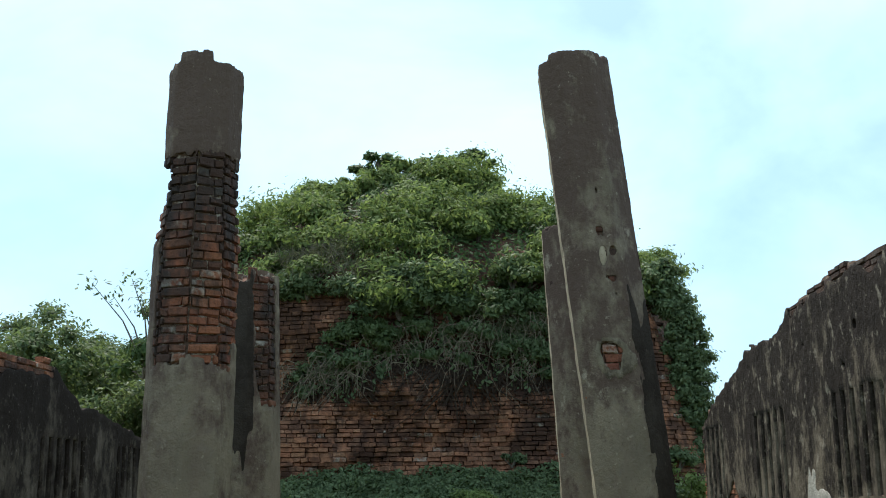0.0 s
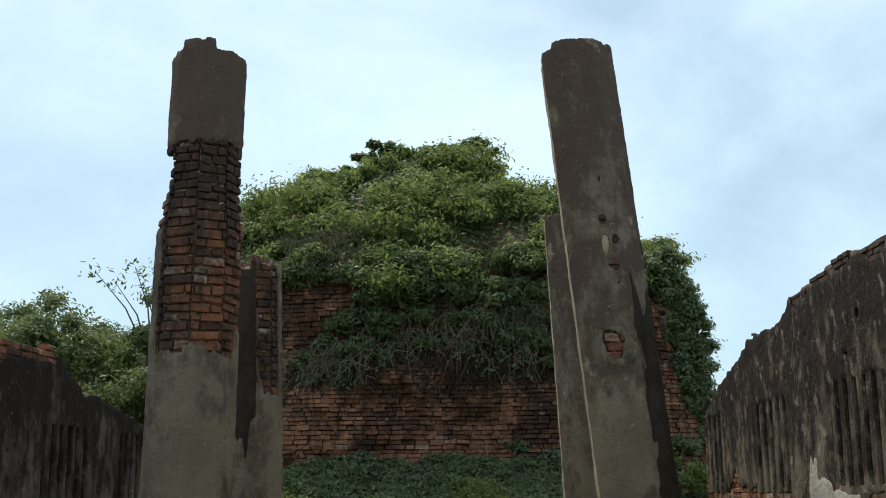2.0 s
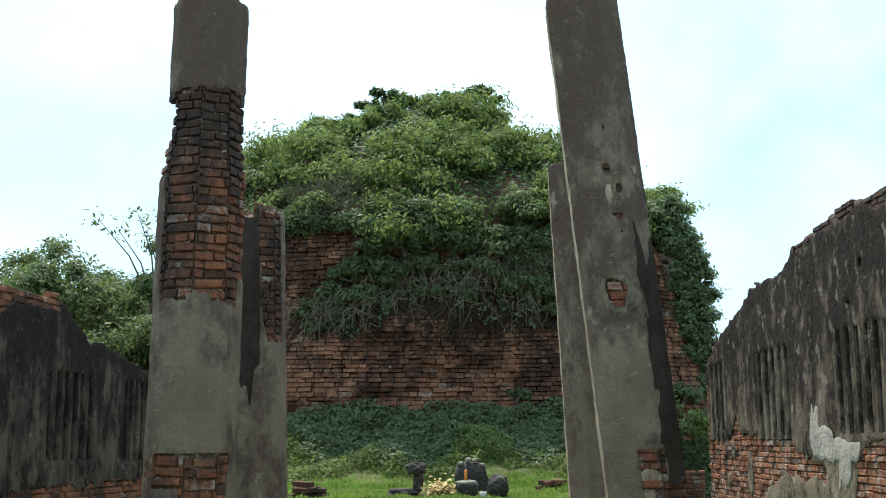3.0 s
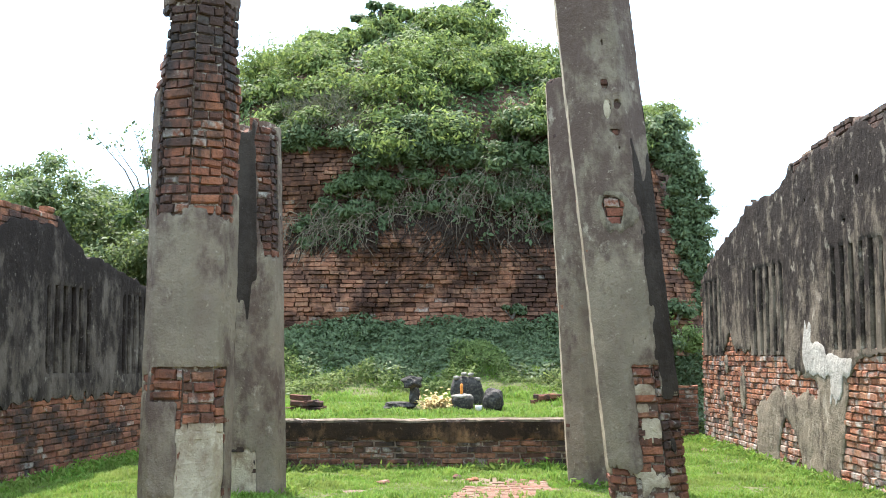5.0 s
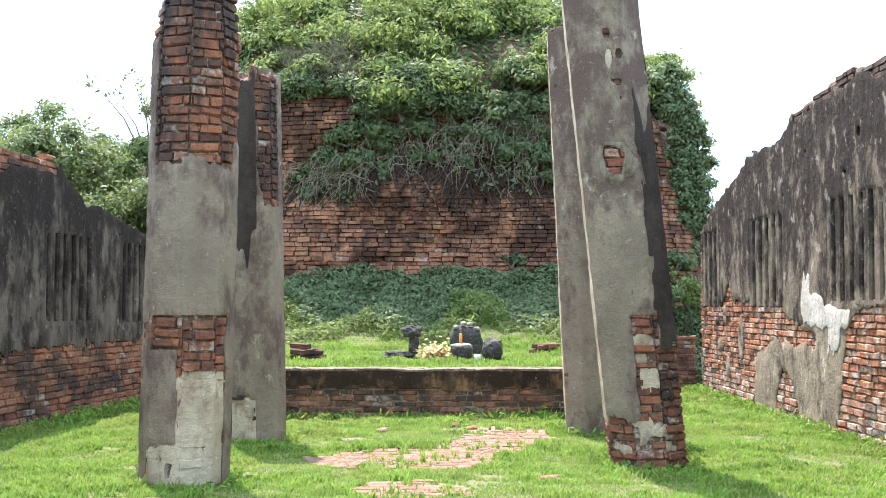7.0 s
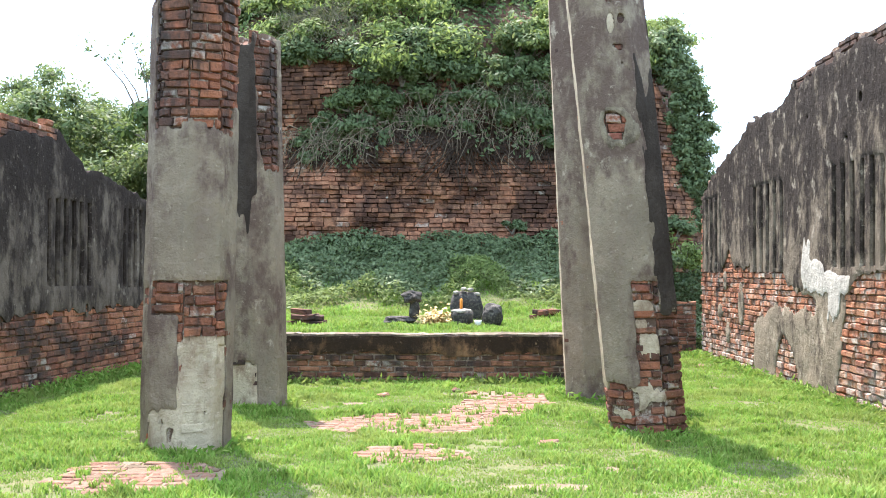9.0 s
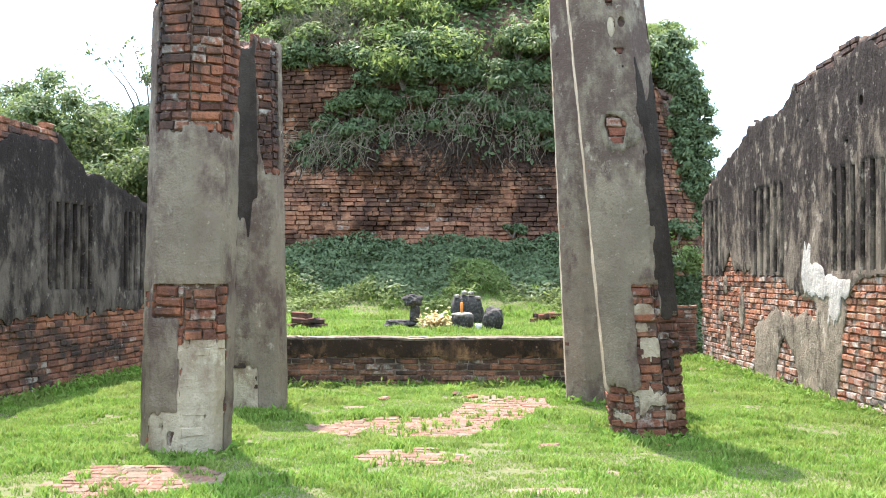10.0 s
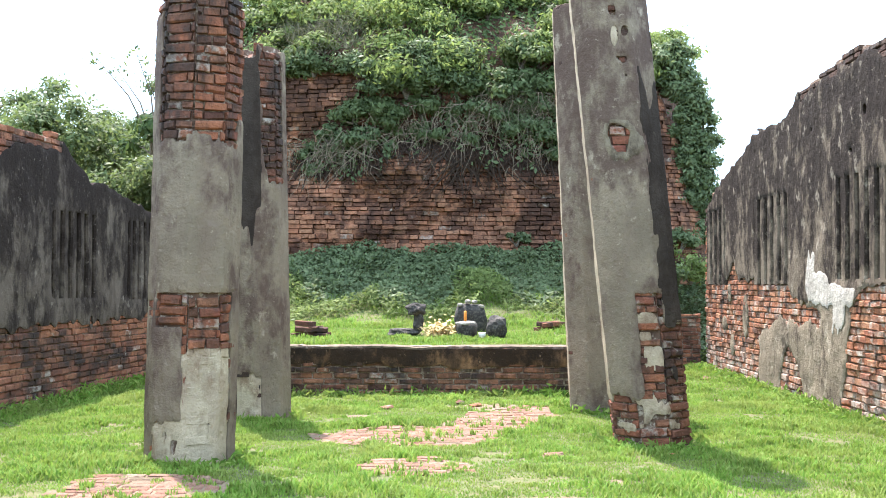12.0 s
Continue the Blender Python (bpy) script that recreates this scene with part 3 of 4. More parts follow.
# plaster and bricks are darker on the right-hand flank
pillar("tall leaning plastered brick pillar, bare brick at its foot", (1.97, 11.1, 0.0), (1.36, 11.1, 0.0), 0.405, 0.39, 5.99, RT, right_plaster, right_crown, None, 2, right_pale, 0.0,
       lambda s, z: 296 + 14 * hum(s * 2, z * 2.5, 14) + 9 * hum(s * 6, z * 7, 15) < near_side(s, RT) < 352 and z < 3.4 + 0.5 * hum(s * 3, z * 2, 4), dark_from=292,
       repair=lambda s, z: ((near_side(s, RT) - 262) / 29) ** 2 + ((z - 2.84) / 0.19) ** 2 < 1 + rag(s, z, 0.7, 5))


def rear_left_plaster(s, z):
    a = near_side(s, 8)
    j = rag(s, z, 0.12, 4)
    if a > 293 + 30 * max(0, 3.0 - z) + 7 * hum(s * 2, z * 5, 3) and z > 2.6 + j and a < 350:
        return False
    return not (z < 0.5 + rag(s, z, 0.05, 4) and 224 < a < 288)


def rear_left_crown(s):
    a = near_side(s, 8)
    return (3.98 if 200 < a < 284 else 4.10) + 0.03 * hum(s * 2, 1.0, 5)


pillar("shorter plastered pillar with a dark stained face", (-2.10, 12.95, 0.0), (-2.17, 12.95, 0.0), 0.385, 0.355, 4.12, 8, rear_left_plaster, rear_left_crown, None, 3,
       lambda s, z: z < 0.5 + rag(s, z, 0.05, 4) and 222 < near_side(s, 8) < 290, 0.0,
       lambda s, z: 190 < near_side(s, 8) < 292 + 6 * hum(s * 3, z * 3, 3) and z > 2.2 + 1.0 * hum(s * 4, z * 2, 5), bricks=M_BRICK_BLACK)
# its left side is painted pale too, as if in full sun
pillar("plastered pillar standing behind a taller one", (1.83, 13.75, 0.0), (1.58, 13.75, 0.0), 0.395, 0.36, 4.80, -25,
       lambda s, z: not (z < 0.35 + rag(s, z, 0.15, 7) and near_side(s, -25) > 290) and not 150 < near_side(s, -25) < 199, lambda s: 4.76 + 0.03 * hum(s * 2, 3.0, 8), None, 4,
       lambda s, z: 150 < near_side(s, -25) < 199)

# ---- side walls with slit windows ----
def plane_surface(x0, y0, slope, side):
    """surf(s, z, d) of a wall's inner face; s is the distance ahead. side: +1 when the wall stands on the right."""
    along_y = Vector((slope, 1, 0)).normalized()
    out = Vector((-along_y.y, along_y.x, 0)) * side

    def surf(s, z, d):
        return Vector((x0 + slope * (s - y0), s, 0)) + out * d + Vector((0, 0, z))

    return surf


R_SURF, L_SURF = plane_surface(4.7, 13.0, 0.0, 1), plane_surface(-5.05, 13.4, 0.108, -1)
R_TOP = [(-4, 4.1), (12.3, 4.19), (12.75, 4.2), (13.35, 4.27), (13.85, 4.23), (14.45, 4.18), (15.0, 4.13), (15.5, 4.06), (15.75, 3.95), (16.05, 3.81), (17.15, 3.84), (17.8, 3.82), (18.3, 3.58), (19.2, 3.45), (19.8, 3.28), (20.45, 3.13), (20.7, 2.95), (21.2, 2.8)]
L_TOP = [(-4, 3.3), (13.2, 3.34), (14.0, 3.37), (14.6, 3.39), (14.85, 3.3), (15.05, 3.14), (15.5, 2.95), (15.6, 2.86), (16.2, 2.88), (16.8, 2.76), (17.4, 2.67), (18.5, 2.5), (20, 2.4)]
R_WINDOWS = [(8.7, 10.5, 1.56, 2.8), (12.3, 14.15, 1.56, 2.8), (15.98, 17.72, 1.54, 2.81), (19.5, 20.85, 1.54, 2.79)]
L_WINDOWS = [(10.9, 12.3, 1.27, 2.42), (14.5, 15.98, 1.26, 2.44), (16.98, 18.3, 1.25, 2.43)]


R_HOLES = [(13.0, 3.48, 0.075), (13.45, 3.07, 0.05), (14.9, 3.5, 0.04)]


def in_window(s, z, windows, pad=0.0):
    return any(a - pad < s < b + pad and lo - pad < z < hi + pad for a, b, lo, hi in windows) or (windows is R_WINDOWS and any(math.hypot(s - a, z - b) < r for a, b, r in R_HOLES))


R_BARE = [(11.5, 1.5), (12.3, 1.53), (12.95, 1.48), (13.4, 1.32), (13.6, 1.1), (15.0, 1.22), (15.9, 1.36), (16.1, 1.5), (17.75, 1.62), (18.6, 1.52), (19.0, 1.85), (19.4, 1.55), (20.7, 1.58)]


def r_plaster(s, z):
    j = 0.07 * hum(s * 3, z * 3, 5) + 0.05 * hum(s * 9, z * 9, 6)
    if s > 20.95:
        return False
    # the tongue of plaster that runs down to the ground, and the arched patch beside it
    tongue = 13.55 + 0.35 * max(0, 1 - z) < s + j < 14.75 - 0.15 * z and z < 1.3
    patch = 14.5 < s + j < 17.5 and z + 1.5 * j < along([(14.5, 0.9), (14.9, 1.02), (15.6, 0.97), (16.0, 1.0), (16.35, 1.08), (17.0, 0.85), (17.5, 0.72)], s) and not (15.35 < s + 0.5 * j < 16.4 and z + 0.5 * j < along([(15.35, 0.12), (15.6, 0.45), (16.0, 0.66), (16.2, 0.55), (16.4, 0.2)], s))
    if s > 11.5:
        if z < along(R_BARE, s) + j * 1.3 and not tongue and not patch:
            return any(((s - a) / r) ** 2 + ((z - b) / q) ** 2 < 1 + j * 4 for a, b, r, q in ((18.3, 1.0, 0.14, 0.34), (19.6, 0.85, 0.16, 0.12), (19.1, 0.5, 0.12, 0.2), (19.3, 1.35, 0.12, 0.16)))
    elif z < 1.3 + j * 2:
        return False
    top = along(R_TOP, s)
    if z > top - 0.13 - 0.22 * hum(s * 1.9, 4, 12) - 0.06 * hum(s * 7, 1, 3) and s < 15.4:
        return False
    return z < top - 0.05 - 0.10 * hum(s * 2.5, 1.0, 9) or hum(s * 4, z * 6, 17) > -0.1


def l_plaster(s, z):
    j = 0.09 * hum(s * 3, z * 3, 15) + 0.06 * hum(s * 9, z * 9, 16)
    if z < 0.98 + j * 1.5:
        return False
    if s < 14.75 + j and z > along(L_TOP, s) - 0.20 - 0.5 * max(0, 13.5 - s) + 0.6 * j:
        return False
    return True


def side_wall(name, label, surf, top, windows, plastered, plaster_mat, brick_mat, end, near, gap, thick=0.55, foot_mat=None):
    w = tagged(thing(name), label, "wall", kind="structure")

    def solid(s, z):
        return z < along(top, s) + 0.05 * hum(s * 5, 3, 4) - 0.03 and not in_window(s, z, windows) and s < end

    core = sheet(surf, -4, end + 0.1, -0.2, 4.5, 0.09, solid, -0.05, -thick, 0.010)
    part("core", mesh_of("core", *core, M_JOINT), w, "brick core")

    def skin(s, z):
        return z < along(top, s) + 0.05 * hum(s * 5, 3, 4) and not in_window(s, z, windows, -0.02) and plastered(s, z) and s < end

    split = 1.28 if foot_mat else -1.0
    coat = sheet(surf, 11, end + 0.1, -0.1, 4.5, 0.045, lambda s, z: skin(s, z) and z > split + 0.12 * hum(s * 4, z * 4, 22), 0.0, -0.08, 0.012)
    part("plaster", mesh_of("plaster", *coat, plaster_mat, True), w, "mould-streaked plaster")
    if foot_mat:
        low = sheet(surf, 11, end + 0.1, -0.1, 1.6, 0.04, lambda s, z: skin(s, z) and z < split + 0.04 + 0.12 * hum(s * 4, z * 4, 22), -0.004, -0.08, 0.012)
        part("plaster", mesh_of("plaster", *low, foot_mat, True), w, "paler plaster left near the ground")
    far_coat = sheet(surf, -4, 11, -0.1, 4.5, 0.1, skin, 0.0, -0.08, 0.012)
    part("plaster", mesh_of("plaster", *far_coat, plaster_mat, True), w, "mould-streaked plaster")

    def bare_brick(s, z):
        edge = 0.07
        covered = all(plastered(s + a, z + b) for a, b in ((0, 0), (edge, 0), (-edge, 0), (0, edge), (0, -edge)))
        return z < along(top, s) - 0.02 and not in_window(s, z, windows, 0.02) and not covered and s < end

    lay_bricks(surf, [(s, z, ln, h, d, o - 0.022) for s, z, ln, h, d, o in brick_rows(surf, 6, end, 0.0, 4.4, bare_brick, joint=0.010, proud=0.011, seed=41)], w, brick_mat, 300, 5, near, (0.03, 0.09), 0.035)
    # bars between the slits
    for a, b, lo, hi in windows:
        n = max(3, round((b - a) / gap))
        pitch = (b - a) / n
        for k in range(n):
            mid = a + (k + 0.65) * pitch
            half = pitch * (0.335 if gap > 0.3 else 0.29)
            prof = [(-half, -0.42), (-half, -0.025), (-half * 0.75, 0.0), (half * 0.75, 0.0), (half, -0.025), (half, -0.42)]
            v, f = [], []
            levels = 9
            for q in range(levels):
                z = lo - 0.03 + (hi - lo + 0.06) * q / (levels - 1)
                for u, d in prof:
                    v.append(surf(mid + u * (1 + 0.10 * hum(z * 3, mid, 3)) + 0.012 * hum(z * 2, mid * 5, 6), z, d - 0.006 + 0.012 * hum(z * 4, mid * 3 + u * 9, 8)))
            for q in range(levels - 1):
                for i in range(6):
                    j = (i + 1) % 6
                    f.append((q * 6 + i, q * 6 + j, q * 6 + 6 + j, q * 6 + 6 + i))
            part("window_bar", mesh_of("window_bar", v, f, plaster_mat), w, "upright plastered window bar")
    return w


wall_right = side_wall("wall_right", "ruined brick wall with stained plaster and slit windows", R_SURF, R_TOP, R_WINDOWS, r_plaster, M_PLASTER_R, M_BRICK_WALL, 21.1, lambda r: abs(r[0] - 13.5) + r[1] * 0.2, 0.33, foot_mat=M_PLASTER_FOOT)
wall_left = side_wall("wall_left", "ruined brick wall with black mouldy plaster and slit windows", L_SURF, L_TOP, L_WINDOWS, l_plaster, M_PLASTER_L, M_BRICK_DARK, 19.0, lambda r: abs(r[0] - 14.5) + r[1] * 0.2, 0.235)


def splash(s, z):
    """The splash of whitewash under a window."""
    j = 0.05 * hum(s * 6, z * 6, 3) + 0.04 * hum(s * 15, z * 15, 4)
    strip = 14.8 < s + 0.5 * j < 15.15 - 0.4 * max(0, z - 1.6) and 1.5 < z < 1.92 + 0.2 * hum(s * 9, 2, 2)
    blob = ((s - 14.68 + j) / 0.48) ** 2 + ((z - 1.45 + j) / 0.22) ** 2 < 1 + 3 * j
    tail = 13.35 < s + j < 14.5 and 1.24 + j < z < 1.52 + 0.5 * j - 0.06 * smooth(14.0, 13.7, s)
    drops = 13.7 < s + j < 14.1 and 0.95 + 3 * j < z < 1.3 and hum(s * 9, z * 3, 7) > -0.1
    return strip or blob or tail or drops


part("whitewash", mesh_of("whitewash", *sheet(R_SURF, 13.3, 15.3, 0.9, 2.0, 0.03, lambda s, z: splash(s, z) and r_plaster(s, z) and not in_window(s, z, R_WINDOWS), 0.008, -0.01, 0.006), M_WHITE, True), wall_right, "splash of whitewash")

# ---- low terrace walls: the front and the two short returns ----
def low_wall(name, label, surf, s0, s1, height, mat, near, coated, seed):
    w = tagged(thing(name), label, "wall", kind="structure")
    body = sheet(surf, s0, s1, -0.1, height, 0.09, lambda s, z: True, -0.022, -0.30, 0.01)
    part("core", mesh_of("core", *body, M_JOINT_PALE), w, "mortar core")
    top = sheet(lambda s, z, d: surf(s, height + d + 0.02 * hum(s * 1.5, 1, 3), 0.02 - z), s0, s1, 0.0, 0.32, 0.055, lambda s, z: z > 0.06 + 0.05 * hum(s * 2, z * 3, 3) or hum(s * 3, 1, 9) > -0.15, 0.006, -0.03, 0.012)
    part("cap", mesh_of("cap", *top, M_CAP, True), w, "worn mortar cap")
    if coated:
        coat = sheet(surf, s0, s1, 0.0, height - 0.03, 0.03, lambda s, z: z > 0.40 + 0.10 * hum(s * 1.3, 2, 4) + 0.05 * hum(s * 5, z * 5, 8), 0.016, -0.03, 0.008)
        part("plaster", mesh_of("plaster", *coat, M_COAT, True), w, "thin ochre coat with black runs")
    lay_bricks(surf, brick_rows(surf, s0, s1, 0.0, height - 0.015, lambda s, z: True, proud=0.011, seed=seed), w, mat, 300, 8, near, (0.03, 0.09), 0.03)
    return w


low_wall("wall_terrace", "low brick terrace wall with a worn mortar top", lambda s, z, d: Vector((s, DAIS_Y - d, z)), DAIS_X0, DAIS_X1, 0.665, M_BRICK_TERRACE, lambda r: abs(r[0]), True, 9)
low_wall("wall_terrace_side", "short brick return of the terrace wall", lambda s, z, d: Vector((DAIS_X1 + d, s, z)), DAIS_Y + 0.31, 19.6, 0.665, M_BRICK_TERRACE, None, False, 10)
low_wall("wall_terrace_side", "short brick return of the terrace wall", lambda s, z, d: Vector((DAIS_X0 - d, s, z)), DAIS_Y + 0.31, 19.6, 0.665, M_BRICK_TERRACE, None, False, 11)
low_wall("wall_rear", "low sooty brick wall behind the hall", lambda s, z, d: Vector((s, 21.3 - d, z)), 3.2, 4.68, 0.93, M_BRICK_DARK, None, False, 12)

# ---- overgrown brick mound ----
MC = Vector((-0.35, 29.0, 0))


def mound_r(z):
    """Half width at height z."""
    return along([(-0.5, 6.1), (2, 6.0), (5.0, 5.75), (6.2, 5.55), (7.0, 5.0), (7.8, 4.15), (8.5, 3.15), (9.1, 2.1), (9.55, 1.2), (9.8, 0.15)], z)


def mound_point(a, z, d=0.0):
    r = mound_r(z) + d
    p = along([(0, 9.0), (4.5, 7.0), (6, 4.0), (7.2, 2.4), (10, 2.0)], z)
    c, s = math.cos(a), math.sin(a)
    k = (abs(c) ** p + abs(s) ** p) ** (-1 / p)
    n = 0.35 * hum(a * 2.5, z * 0.6, 5) + 0.16 * hum(a * 9, z * 1.7, 8)
    return Vector((MC.x - 0.4 * smooth(6, 9, z) + (r + n) * k * c, MC.y + (r + n) * k * s, z))


na, zs = 160, list(np.arange(-0.3, 9.8, 0.17))
mv = [mound_point(2 * math.pi * i / na - 1.5 * math.pi, z, 0.05 * hum(i * 0.9, z * 6, 3) - 0.12) for z in zs for i in range(na)]
mf = [(j * na + i, j * na + (i + 1) % na, (j + 1) * na + (i + 1) % na, (j + 1) * na + i) for j in range(len(zs) - 1) for i in range(na)]
mf.append(tuple((len(zs) - 1) * na + i for i in range(na)))
mound = tagged(thing("brick_mound"), "ruined brick shrine mound overgrown with shrubs and creepers", "ruin")
part("core", mesh_of("core", mv, mf, M_RUBBLE), mound, "crumbled dark brick core")


def front_angle(x, z):
    """The angle at which the mound's front passes x."""
    p = along([(0, 9.0), (4.5, 7.0), (6, 4.0), (7.2, 2.4), (10, 2.0)], z)
    r = mound_r(z)
    u = min(0.97, abs(x - MC.x) / r)
    h = (1 - u ** p) ** (1 / p)
    return math.atan2(-h, (x - MC.x) / r)


def M_SURF(s, z, d):
    zc = max(0.0, z)
    e = 0.22 * hum(s * 0.7, zc * 0.9, 14)
    q = mound_point(front_angle(s, zc), zc, 0.17 + d + e * 0.5)
    return Vector((s, q.y, z))


def overgrown(x, z):
    """How thickly plants cover the front at x, z: above 0 is covered."""
    j = 0.55 * hum(x * 0.8, z * 0.8, 4) + 0.25 * hum(x * 2.5, z * 2.5, 6)
    line = along([(-6.5, 3.2), (-5.0, 5.0), (-3.2, 5.65), (-2.2, 5.5), (-1.7, 4.1), (-0.8, 3.85), (0.4, 4.0), (1.4, 3.8), (2.4, 3.9), (3.2, 4.8), (4.3, 5.4), (4.65, 2.9), (5.6, 2.6)], x)
    return z - line + j * 0.7


lay_bricks(M_SURF, brick_rows(M_SURF, -5.4, 5.15, 1.5, 6.2, lambda s, z: overgrown(s, z) < 1.5, 0.27, 0.09, 0.005, 0.2, 0.04, 17), mound, M_BRICK_MOUND, 300, 6, lambda r: abs(r[0] - 0.3) + abs(r[1] - 2.7) * 1.5, (0.02, 0.08), 0.035)

vr = np.random.RandomState(5)


def bush(name, label, at, radius, count, mat, size, seed, flat=0.8, stems=6, group="", narrow=0.42):
    """A shrub: a few stems and clumps of leaves with gaps."""
    b = tagged(thing(name), label, "shrub", group)
    r = np.random.RandomState(seed)
    at = np.array(at, float)
    clumps = []
    wood = []
    for k in range(max(5, count // 150)):
        d = r.normal(0, 1, 3)
        d /= np.linalg.norm(d)
        d[2] = abs(d[2]) * 0.9 - 0.25
        c = at + d * radius * r.uniform(0.45, 1.0) * np.array([1, 0.8, flat])
        clumps.append((c, radius * r.uniform(0.16, 0.36)))
        if k < stems:
            m = (at + c) / 2 + r.normal(0, 0.05, 3)
            wood.append(tube([at - np.array([0, 0, radius * 0.4]), m, c], [0.025, 0.016, 0.006], 5))
    per = count // len(clumps)
    pts, nor = [], []
    for c, cr in clumps:
        d = r.normal(0, 1, (per, 3))
        swing = r.normal(0, 1, 3)
        swing[2] = abs(swing[2]) * 0.6
        pts.append(c + d * cr * 0.62 * np.array([1.15, 1.0, 0.7]) + swing / np.linalg.norm(swing) * cr * np.minimum(1.3, r.exponential(0.6, (per, 1))))
        nor.append(d + np.array([0, -0.2, 0.7]))
    part("branchwork", mesh_of("branchwork", *merge(wood), M_BARK), b, "thin woody stems")
    part("foliage", leaf_cloud("foliage", mat, np.concatenate(pts), np.concatenate(nor), size, seed, narrow), b)
    return b


# crown of the mound: shrubs over the dome, and low leaves between them
HOLLOWS = [(-1.5, 8.0, 0.6), (-0.2, 6.9, 0.6), (0.9, 6.1, 0.95), (-3.9, 6.5, 0.5), (1.9, 7.6, 0.5)]
k = 0
for z in (6.0, 6.5, 7.0, 7.5, 8.0, 8.5, 9.0):
    n = max(5, int(mound_r(z) * 2.7))
    for i in range(n):
        a = -math.pi * (0.0 + 1.0 * (i + 0.5 * (k % 2) + vr.uniform(-0.35, 0.35)) / n)
        p = mound_point(a, z + vr.uniform(-0.35, 0.45), vr.uniform(-0.15, 0.3))
        k += 1
        if any(math.hypot(p.x - hx, p.z - hz) < hr for hx, hz, hr in HOLLOWS):
            continue
        mid = -2.3 < p.x < 2.4 and z > 6.2
        bright = hum(p.x * 1.1, z * 1.3, 40) > (-0.35 if mid else -0.28)
        r = vr.choice((0.45, 0.6, 0.8, 1.0))
        if bright:
            bush("shrub", "fresh green leafy shrub on the brick mound", p, r, 2700, M_LEAF_BRIGHT, 0.13, 100 + k, 1.05, 5, "shrubs on the mound", 0.36)
        else:
            bush("shrub", "muted green shrub on the brick mound" if p.x < -2.2 else "dark green shrub on the brick mound", p, r * 0.9, 2500, M_LEAF_FAR if p.x < -2.2 else M_LEAF_DARK, 0.11, 100 + k, 0.95, 5, "shrubs on the mound")
for x, z, r, bright in ((-1.9, 9.75, 0.5, 0), (-1.45, 10.1, 0.42, 0), (-0.9, 9.85, 0.55, 1), (-0.3, 9.85, 0.5, 1), (0.15, 9.8, 0.45, 1), (0.65, 10.05, 0.42, 0), (1.1, 10.1, 0.42, 0), (1.2, 9.5, 0.45, 1), (-2.3, 9.3, 0.5, 1), (0.2, 9.4, 0.5, 1), (-1.2, 9.5, 0.5, 1)):
    k += 1
    bush("shrub", "small tree-like shrub on top of the mound", (x, 28.4, z), r, 420 if not bright else 700, M_LEAF_BRIGHT if bright else M_LEAF_DARK, 0.2, 100 + k, 1.15, 9, "shrubs on the mound")
pts, nor = [], []
for _ in range(22000):
    z = 5.7 + 4.0 * vr.uniform() ** 1.1
    a = -math.pi * vr.uniform()
    pts.append(mound_point(a, z, vr.uniform(-0.05, 0.28)))
    nor.append((math.cos(a), math.sin(a), 0.9))
tagged(new("undergrowth", leaf_cloud("undergrowth", M_LEAF_DARK, pts, nor, 0.13, 79)), "low dark undergrowth over the top of the mound", "undergrowth", kind="stuff")
# shrubs rooted in the face: place, height, size, fresh or dark
for x, z, r, fresh in ((-1.85, 4.8, 0.36, 1), (-1.4, 4.95, 0.42, 1), (-1.1, 4.75, 0.36, 1), (-1.3, 5.4, 0.45, 0), (-0.8, 5.35, 0.5, 1), (-0.5, 4.95, 0.42, 1), (-0.25, 5.5, 0.5, 1), (0.3, 5.45, 0.5, 0), (0.85, 5.4, 0.5, 1), (1.35, 5.35, 0.5, 1), (1.85, 5.5, 0.5, 1), (2.3, 5.3, 0.5, 1), (-0.9, 4.5, 0.28, 1), (0.1, 4.8, 0.3, 0), (1.55, 4.6, 0.4, 0), (2.05, 4.45, 0.42, 0), (2.4, 4.1, 0.35, 0),
                       (-0.6, 5.95, 0.5, 0), (0.2, 6.0, 0.5, 0), (1.5, 6.0, 0.55, 1), (2.3, 6.1, 0.55, 1), (-2.9, 6.0, 0.45, 1), (-2.65, 5.75, 0.35, 1), (-3.4, 5.8, 0.5, 0), (-4.0, 5.7, 0.5, 0), (3.2, 5.6, 0.6, 0), (2.8, 4.9, 0.5, 0), (3.6, 4.4, 0.4, 0), (-2.05, 4.2, 0.25, 0), (-2.75, 4.05, 0.28, 0), (0.6, 4.35, 0.28, 0), (1.4, 2.35, 0.25, 0), (-2.35, 4.4, 0.3, 0), (-1.6, 4.35, 0.35, 0), (-2.5, 3.75, 0.28, 0), (-0.3, 4.45, 0.3, 0), (1.0, 4.75, 0.35, 0), (0.55, 4.95, 0.35, 0), (-1.75, 5.75, 0.4, 0), (1.75, 4.95, 0.4, 0)):
    k += 1
    bush("shrub", "fresh green shrub rooted in the brick face" if fresh else "dark leafy shrub rooted in the brick face", M_SURF(x, z, 0.1), r, 2600 if r > 0.33 else 900, M_LEAF_FAR if fresh else M_IVY, 0.115 if fresh else 0.10, 100 + k, 1.15, 5, "shrubs on the brick face")
